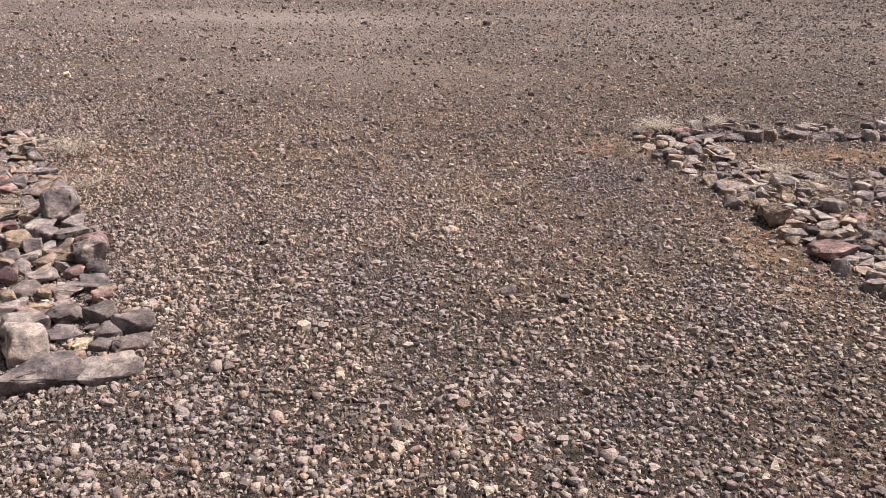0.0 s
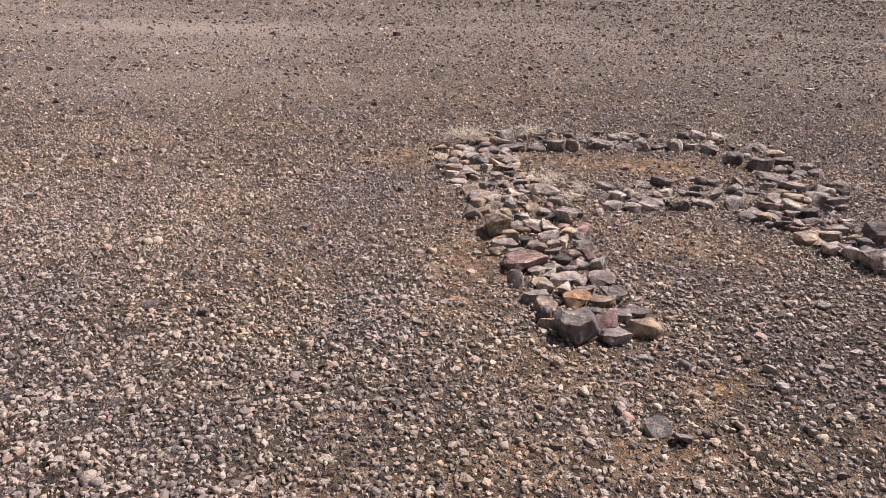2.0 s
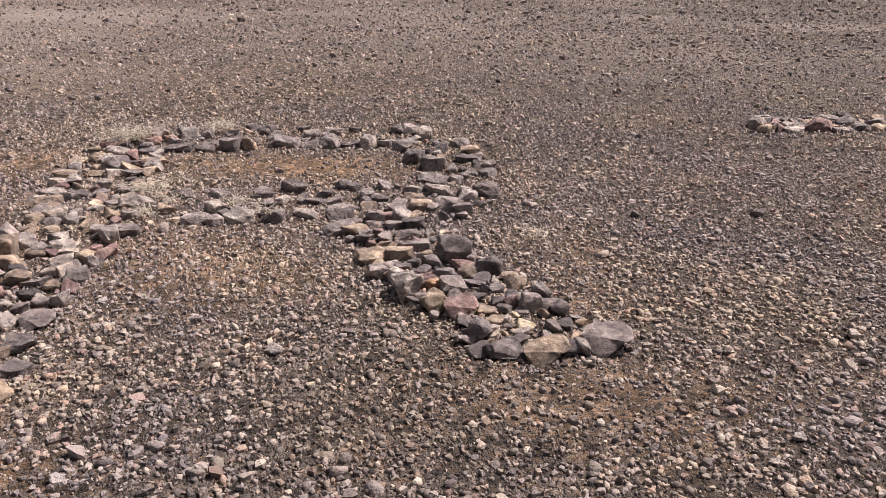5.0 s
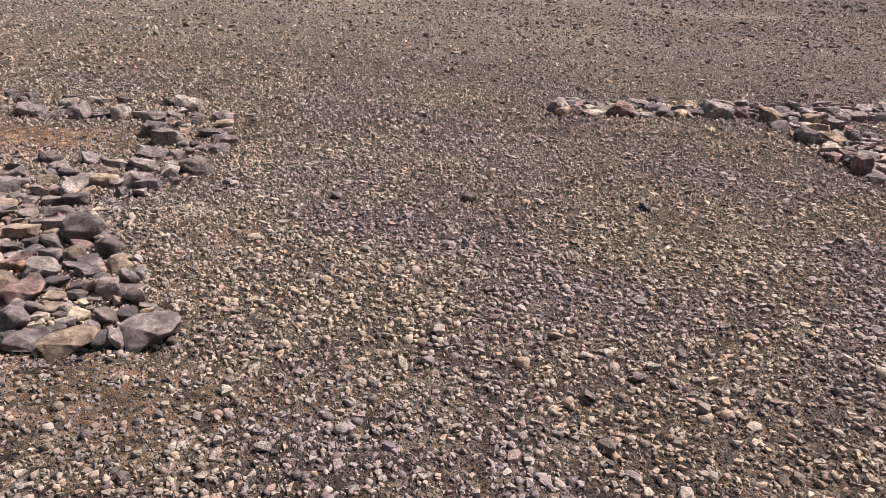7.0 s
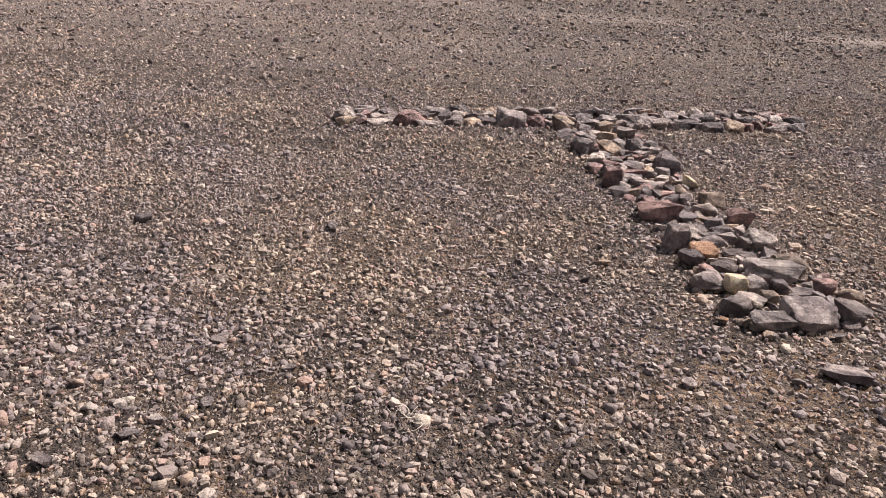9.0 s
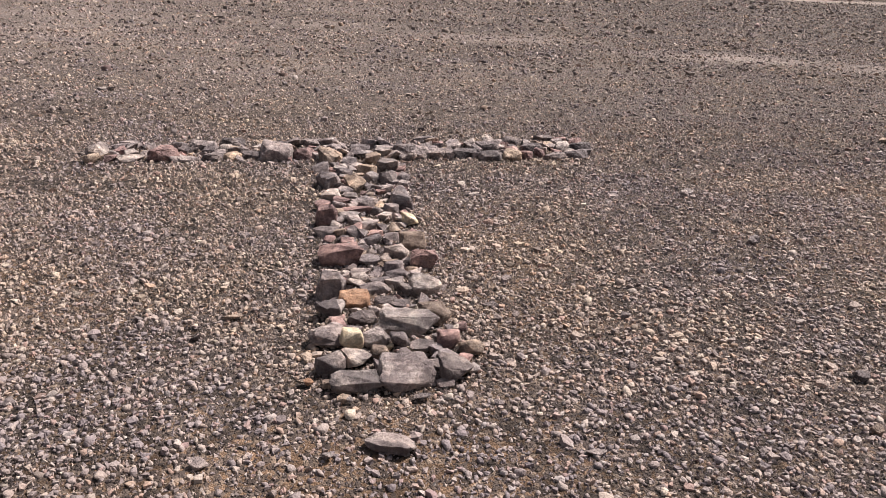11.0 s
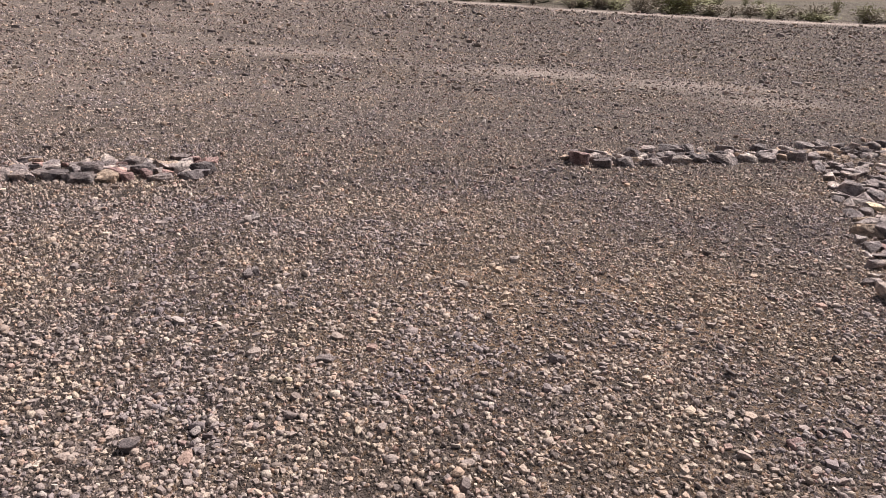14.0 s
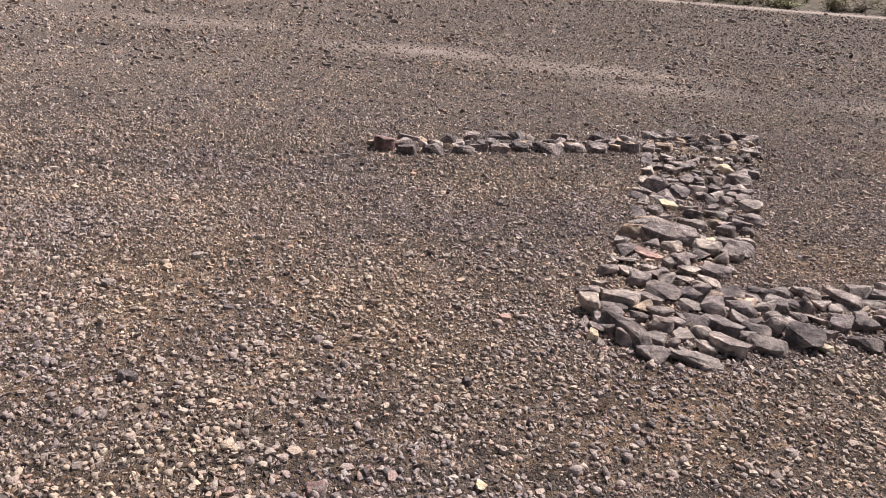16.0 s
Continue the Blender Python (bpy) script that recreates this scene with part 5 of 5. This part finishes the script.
# ---- smaller stones between the large ones, stroke by stroke ----
fill(letter_r, [(4.01, 1.65), (4.56, 1.74), (4.39, 2.53), (4.27, 3.12), (4.1, 3.7), (3.75, 5.3), (3.72, 5.9), (3.15, 5.9), (3.05, 5.5), (3.13, 4.68), (3.52, 3.34), (3.76, 2.45)], 3000, (0.08, 0.16), "mlltttr", 76)
fill(letter_r, [(3.1, 5.95), (3.7, 5.45), (4.5, 5.55), (5.28, 5.7), (5.8, 5.55), (6.0, 5.1), (6.6, 4.5), (6.37, 5.55), (5.92, 6.28), (5.0, 6.27), (4.15, 6.12)], 3000, (0.06, 0.13), "mmdltd", 30)
fill(letter_r, [(5.4, 3.85), (5.7, 3.5), (6.2, 3.7), (6.5, 4.4), (6.0, 5.0), (5.5, 4.45)], 1500, (0.06, 0.13), "mmdltr", 14)
fill(letter_r, [(3.95, 4.3), (4.1, 3.55), (4.67, 3.72), (5.4, 3.85), (5.5, 4.42), (4.6, 4.32)], 900, (0.06, 0.13), "mmdlt", 11)
fill(letter_r, [(5.4, 3.7), (5.94, 2.88), (6.42, 2.2), (7.02, 2.35), (6.68, 2.88), (6.2, 3.65)], 1500, (0.05, 0.10), "mmdltr", 40)
fill(letter_t, [(9.15, 6.65), (11.03, 6.88), (13.7, 7.32), (13.8, 7.85), (11.5, 7.5), (9.05, 7.15)], 4000, (0.07, 0.16), "mmddltr", 122)
fill(letter_t, [(11.45, 3.25), (12.15, 3.26), (12.03, 4.4), (11.93, 5.4), (11.85, 6.8), (11.1, 6.7), (11.3, 5.0)], 3000, (0.05, 0.11), "mmdltr", 150)
fill(letter_z, [(17.3, 8.05), (19.47, 8.3), (20.5, 8.35), (22.1, 8.7), (22.3, 9.15), (21.1, 8.95), (19.6, 8.65), (17.35, 8.3)], 4000, (0.07, 0.15), "mmddlt", 106)
fill(letter_z, [(20.4, 8.2), (19.2, 5.88), (18.32, 4.46), (19.5, 4.85), (20.04, 5.47), (20.8, 6.69), (21.9, 8.4)], 4000, (0.07, 0.15), "mmddlm", 120)
fill(letter_z, [(18.3, 4.5), (18.47, 4.03), (18.75, 3.96), (20.1, 4.15), (22.4, 4.3), (22.5, 4.9), (19.5, 4.8)], 3000, (0.08, 0.17), "mmdllt", 106)
fill(letter_a, [(0.3, 0.68), (0.27, 0.94), (-0.4, 1.7), (-1.3, 2.8), (-2.7, 4.4), (-3.4, 4.5), (-2.0, 2.6), (-1.0, 1.3), (-0.35, 0.5)], 3000, (0.07, 0.16), "mmdlttr", 122)

# The long rock at the heel of the Z.
set_rock(letter_z, HERO["d"][3], 18.54, 4.20, 0.045, 0.42, 0.12, 0.12, 4, 6, -62)


# ---- dry grass caught among the stones ----
def prism(verts, faces, line, r0, r1):
    """A tapering three-sided stalk along a line of points."""
    base = len(verts)
    for k, p in enumerate(line):
        r = r0 + (r1 - r0) * k / (len(line) - 1)
        for a in range(3):
            verts.append((p[0] + r * math.cos(a * 2.094), p[1] + r * math.sin(a * 2.094), p[2]))
    for k in range(len(line) - 1):
        for a in range(3):
            b = base + 3 * k
            faces.append((b + a, b + (a + 1) % 3, b + 3 + (a + 1) % 3, b + 3 + a))


def tuft(x, y, reach, blades, seed):
    r = random.Random(seed)
    verts, faces = [], []
    for _ in range(blades):
        a, lean, long = r.uniform(0, 6.283), r.uniform(0.55, 1.15), reach * r.uniform(0.5, 1.15)
        ox, oy = r.gauss(0, reach * 0.18), r.gauss(0, reach * 0.18)
        bend, line = r.uniform(-2.2, 2.2), []
        for k in range(5):
            f = k / 4
            dist, ang = lean * long * f, a + bend * f
            line.append((ox + dist * math.cos(ang), oy + dist * math.sin(ang), 0.015 + long * (0.62 * f - 0.5 * f * f * lean)))
        prism(verts, faces, line, 0.0022, 0.0009)
    ob = new("dry_grass_tuft", flat_mesh("dry_grass_tuft", verts, faces, STRAW, False))
    ob.location = (x, y, 0.04)
    return tagged(ob, "bleached dry grass tuft tangled among the stones", "dry grass", "dry grass tufts")


for n, (x, y, reach, blades) in enumerate([(3.3, 5.65, 0.34, 190), (3.95, 6.1, 0.24, 80), (4.25, 3.75, 0.20, 34), (4.32, 4.0, 0.2, 30), (4.75, 3.95, 0.18, 30), (5.0, 3.8, 0.16, 26),
                                           (4.05, 4.2, 0.24, 60), (5.9, 6.05, 0.16, 20), (-1.35, 2.35, 0.24, 44), (-2.0, 3.9, 0.34, 130), (-1.25, 3.0, 0.2, 30), (11.85, 3.75, 0.1, 24),
                                           (6.75, 3.55, 0.16, 22), (9.9, 2.3, 0.10, 8)]):
    tuft(x, y, reach, blades, 300 + n)


# ---- scrub beyond the wheel track ----
def scrub_meshes(seed, leaves, leafy):
    r = random.Random(seed)
    sv, sf, lv, lf = [], [], [], []
    tips = []
    for _ in range(16):
        a, lean = r.uniform(0, 6.283), r.uniform(0.15, 0.85)
        line = []
        for k in range(5):
            f = k / 4
            d = lean * 0.55 * f ** 1.2
            line.append((d * math.cos(a + 0.3 * f), d * math.sin(a + 0.3 * f), f * (1.0 - 0.45 * lean) * r.uniform(0.9, 1.05)))
        prism(sv, sf, line, 0.016, 0.005)
        tips += line[1:]
    for _ in range(leaves):
        p = Vector(r.choice(tips)) + Vector((r.gauss(0, 0.10), r.gauss(0, 0.10), r.gauss(0, 0.08)))
        p.z = max(p.z, 0.03)
        u = Vector((r.gauss(0, 1), r.gauss(0, 1), r.gauss(0, 1))).normalized()
        w = u.orthogonal().normalized() * r.uniform(0.014, 0.026)
        u *= r.uniform(0.026, 0.05)
        b = len(lv)
        lv += [tuple(p - u), tuple(p + w), tuple(p + u), tuple(p - w)]
        lf.append((b, b + 1, b + 2, b + 3))
    return flat_mesh("stems", sv, sf, BARK, False), flat_mesh("foliage", lv, lf, leafy, False)


def scrub(meshes, label):
    ob = new("scrub_bush")
    for name, me in zip(("branchwork", "foliage"), meshes):
        new(name, me).parent = ob
    return tagged(ob, label, "bush", "desert scrub bushes")


KINDS = [scrub(scrub_meshes(900, 1100, LEAF), "green creosote-like scrub bush on pale sand"),
         scrub(scrub_meshes(901, 620, LEAF), "thin green-brown scrub bush on pale sand"),
         scrub(scrub_meshes(902, 620, LEAF_GREY), "dry grey-brown scrub bush on pale sand"),
         scrub(scrub_meshes(903, 520, LEAF_GREY), "low withered scrub bush on pale sand")]
# x, y, width, height, kind
SCRUB = [(37.0, 47.5, 4.6, 1.9, 0), (34.5, 47.0, 2.6, 1.1, 2), (32.0, 48.0, 2.6, 1.2, 2), (40.5, 46.5, 1.8, 0.8, 3), (43.0, 46.3, 2.2, 1.0, 1),
         (46.5, 46.8, 2.8, 1.1, 2), (50.0, 46.6, 2.6, 1.2, 1), (28.0, 49.0, 2.2, 1.2, 2), (25.5, 50.0, 1.8, 0.9, 3), (23.0, 52.0, 1.8, 1.2, 1), (29.8, 46.8, 1.3, 0.6, 3)]
more = random.Random(5)
for _ in range(90):  # a low hedge of scrub along the track
    x = more.uniform(18, 62)
    SCRUB.append((x, float(track_line(x)) + 2.4 + 7 * more.random() ** 1.5, more.uniform(1.8, 4.2), more.uniform(0.45, 1.05), more.choice((1, 2, 2, 3, 3))))
for _ in range(50):
    y = 52 + 75 * more.random() ** 1.9
    x = more.uniform(0.3 * y, 1.4 * y)
    SCRUB.append((x, y + max(0, 24 - x) * 0.15, more.uniform(1.0, 3.0), more.uniform(0.5, 1.3), more.choice((0, 1, 1, 2, 2, 3, 3))))
for n, (x, y, w, h, k) in enumerate(SCRUB):
    z = float(rise(np.array(x), np.array(y))) - 0.02
    m = Matrix.LocRotScale((x, y, z), Euler((0, 0, more.uniform(0, 6.28))), None)
    ob = copy_thing(KINDS[k], m)
    ob.scale = (w * 0.75, w * 0.75, h)
for k, ob in enumerate(KINDS):
    x, y = 24 + 6 * k, 56 + 3 * k
    ob.matrix_basis = Matrix.LocRotScale((x, y, float(rise(np.array(x), np.array(y))) - 0.02), None, None)


# ---- gravel: broken pebbles and grit, denser where no sand shows ----
def pebbles(name, xy, size, flatness, label, k, grit=False, dark=0.0):
    """Broken pebbles with k sides, bedded in the grit and tilted every way, all in one mesh: a foot, a shoulder and an
    off-centre crown. Grit has no shoulder."""
    n = len(xy)
    ring = rng.uniform(0, 6.283, (n, 1)) + np.arange(k) * (6.283 / k) + rng.uniform(-0.45, 0.45, (n, k)) * (4.0 / k)
    rad = rng.uniform(0.7, 1.15, (n, k)) * (size / 2)[:, None]
    turn, stretch = rng.uniform(0, 6.283, n), rng.uniform(0.5, 1.0, n)
    high = (size * flatness)[:, None]
    shove = 0.27 if grit else 0.17
    sx, sy = rng.normal(0, shove, (n, 1)) * size[:, None], rng.normal(0, shove, (n, 1)) * size[:, None]
    lean_a, lean = rng.uniform(0, 6.283, (n, 1)), np.abs(rng.normal(0, 0.2, (n, 1)))
    rows = [(rad, -0.35 * high + np.zeros((n, k)), 0, 0)]
    if not grit:
        rows[0] = (rad * 0.86, rows[0][1], 0, 0)
        rows.append((rad * rng.uniform(0.72, 1.05, (n, k)), high * rng.uniform(0.42, 0.9, (n, k)), sx * 0.35, sy * 0.35))
    rows.append((np.zeros((n, 1)), high * rng.uniform(0.85, 1.08, (n, 1)), sx, sy))
    count = (len(rows) - 1) * k + 1
    co = np.empty((n, count, 3), np.float32)
    base = level(xy[:, :1], xy[:, 1:]) - 0.001
    c, s = np.cos(turn)[:, None], np.sin(turn)[:, None]
    for q, (r, z, ox, oy) in enumerate(rows):
        m = r.shape[1]
        px, py = r * np.cos(ring[:, :m]) + ox, r * np.sin(ring[:, :m]) * stretch[:, None] + oy
        qx, qy = px * c - py * s, px * s + py * c
        co[:, k * q:k * q + m, 0] = qx + xy[:, :1]
        co[:, k * q:k * q + m, 1] = qy + xy[:, 1:]
        co[:, k * q:k * q + m, 2] = z + (qx * np.cos(lean_a) + qy * np.sin(lean_a)) * lean + base
    one, sizes = [], []
    for q in range(len(rows) - 2):
        for a in range(k):
            one += [q * k + a, q * k + (a + 1) % k, q * k + k + (a + 1) % k, q * k + k + a]
            sizes.append(4)
    last = (len(rows) - 2) * k
    for a in range(k):
        one += [last + a, last + (a + 1) % k, count - 1]
        sizes.append(3)
    begins = np.concatenate([[0], np.cumsum(sizes)[:-1]])
    me = bpy.data.meshes.new(name)
    me.vertices.add(n * count)
    me.vertices.foreach_set("co", co.ravel())
    me.loops.add(n * len(one))
    me.loops.foreach_set("vertex_index", (np.arange(n)[:, None] * count + np.array(one)[None, :]).astype(np.int32).ravel())
    me.polygons.add(n * len(sizes))
    me.polygons.foreach_set("loop_start", (np.arange(n)[:, None] * len(one) + begins[None, :]).astype(np.int32).ravel())
    me.polygons.foreach_set("use_smooth", np.repeat(rng.random(n) < (0.0 if grit else 0.4), len(sizes)))
    me.materials.append(GRAVEL)
    me.materials.append(DARK_GRAVEL)
    gloom = dark + 0.75 * blobs(DARK, xy[:, 0], xy[:, 1]) + 0.28 * np.clip(patchy(xy[:, 0], xy[:, 1], 1.6, 5) - 0.5, 0, 1)
    me.polygons.foreach_set("material_index", np.repeat((rng.random(n) < gloom).astype(np.int32), len(sizes)))
    me.update(calc_edges=True)
    me.validate()
    return tagged(new(name, me), label, "gravel", kind="stuff")


def sow(count_per_m2, v0, v1):
    """Random places on the strip from v0 to v1 metres beyond the near edge, thinned on sand."""
    x0, x1 = -0.6 - 0.78 * max(v1, 0.4), 19.9 + 0.88 * max(v1, 0.4)
    n = int(count_per_m2 * (x1 - x0) * (v1 - v0))
    x, v = rng.uniform(x0, x1, n), rng.uniform(v0, v1, n)
    y = v + np.interp(x, NEAR_X, NEAR_Y)
    keep = (x > -0.6 - 0.78 * np.clip(v, 0.4, None)) & (x < 19.9 + 0.88 * np.clip(v, 0.4, None))
    thin = 0.02 + 0.34 * patchy(x, y, 1.1, 3) ** 2 + 0.8 * blobs(SANDY, x, y) + 0.8 * blobs(BARE, x, y) + track(x, y)
    keep &= rng.random(n) > thin
    return np.stack([x, y], 1)[keep]


def gravel(name, per_m2, v0, v1, mean, spread, top, flat, label, sides=4, grit=False, dark=0.0):
    xy = sow(per_m2, v0, v1)
    size = np.clip(mean * np.exp(rng.normal(0, spread, len(xy))), 0.4 * mean, top)
    pebbles(name, xy, size, rng.uniform(*flat, len(xy)), label, sides, grit, dark)


NEAR, FAR = "mauve-brown and tan broken pebbles over sandy grit", "scattered brown and dark stone chips on desert gravel"
gravel("walked_gravel", 420, -3.2, -0.35, 0.040, 0.3, 0.08, (0.2, 0.4), NEAR, 4, grit=True)
gravel("near_gravel", 26, -0.35, 2.6, 0.052, 0.28, 0.09, (0.26, 0.5), NEAR, 6)
gravel("near_gravel", 290, -0.35, 2.2, 0.033, 0.3, 0.06, (0.28, 0.54), NEAR, 5)
gravel("near_gravel", 740, -0.35, 2.0, 0.0278, 0.3, 0.048, (0.3, 0.58), NEAR, 4)
gravel("near_gravel", 280, -0.35, 2.0, 0.027, 0.3, 0.045, (0.3, 0.58), NEAR, 3)
gravel("near_grit", 900, -0.35, 2.0, 0.0235, 0.3, 0.036, (0.3, 0.56), NEAR, 4, grit=True)
gravel("near_grit", 2100, -0.35, 1.9, 0.0195, 0.28, 0.028, (0.32, 0.6), NEAR, 3, grit=True)
gravel("middle_gravel", 26, 2.4, 5.0, 0.054, 0.28, 0.09, (0.26, 0.5), NEAR, 5)
gravel("middle_gravel", 400, 2.2, 4.2, 0.0315, 0.3, 0.055, (0.28, 0.54), NEAR, 4)
gravel("middle_gravel", 330, 2.0, 4.0, 0.0300, 0.3, 0.05, (0.3, 0.56), NEAR, 3)
gravel("middle_grit", 1350, 2.0, 4.0, 0.0290, 0.3, 0.042, (0.3, 0.56), NEAR, 4, grit=True)
gravel("middle_grit", 1200, 1.9, 4.0, 0.0215, 0.28, 0.032, (0.32, 0.6), NEAR, 3, grit=True)
gravel("middle_gravel", 230, 4.0, 6.5, 0.038, 0.32, 0.07, (0.3, 0.56), NEAR, 3)
gravel("middle_grit", 900, 4.0, 6.5, 0.0360, 0.3, 0.05, (0.3, 0.56), NEAR, 4, grit=True)
gravel("outer_gravel", 70, 6.5, 10, 0.050, 0.34, 0.09, (0.24, 0.46), FAR, 3, dark=0.12)
gravel("outer_grit", 460, 6.5, 10, 0.040, 0.36, 0.07, (0.24, 0.46), FAR, 4, grit=True, dark=0.12)
gravel("outer_gravel", 50, 10, 16, 0.064, 0.36, 0.13, (0.22, 0.44), FAR, 3, dark=0.3)
gravel("outer_grit", 200, 10, 16, 0.056, 0.38, 0.11, (0.22, 0.42), FAR, 4, grit=True, dark=0.3)
gravel("far_gravel", 72, 16, 27, 0.084, 0.4, 0.2, (0.22, 0.42), FAR, 4, grit=True, dark=0.4)
gravel("far_gravel", 16, 27, 43, 0.13, 0.4, 0.32, (0.22, 0.42), FAR, 4, grit=True, dark=0.5)
gravel("dark_stones", 18, 5.0, 9.5, 0.052, 0.36, 0.11, (0.28, 0.55), FAR, 4, dark=0.8)
gravel("dark_stones", 11, 9.5, 16, 0.070, 0.4, 0.17, (0.28, 0.52), FAR, 4, dark=0.85)
gravel("dark_stones", 5, 16, 27, 0.10, 0.42, 0.26, (0.26, 0.48), FAR, 4, dark=0.9)
gravel("dark_stones", 3, 27, 43, 0.15, 0.4, 0.36, (0.26, 0.46), FAR, 4, dark=0.9)
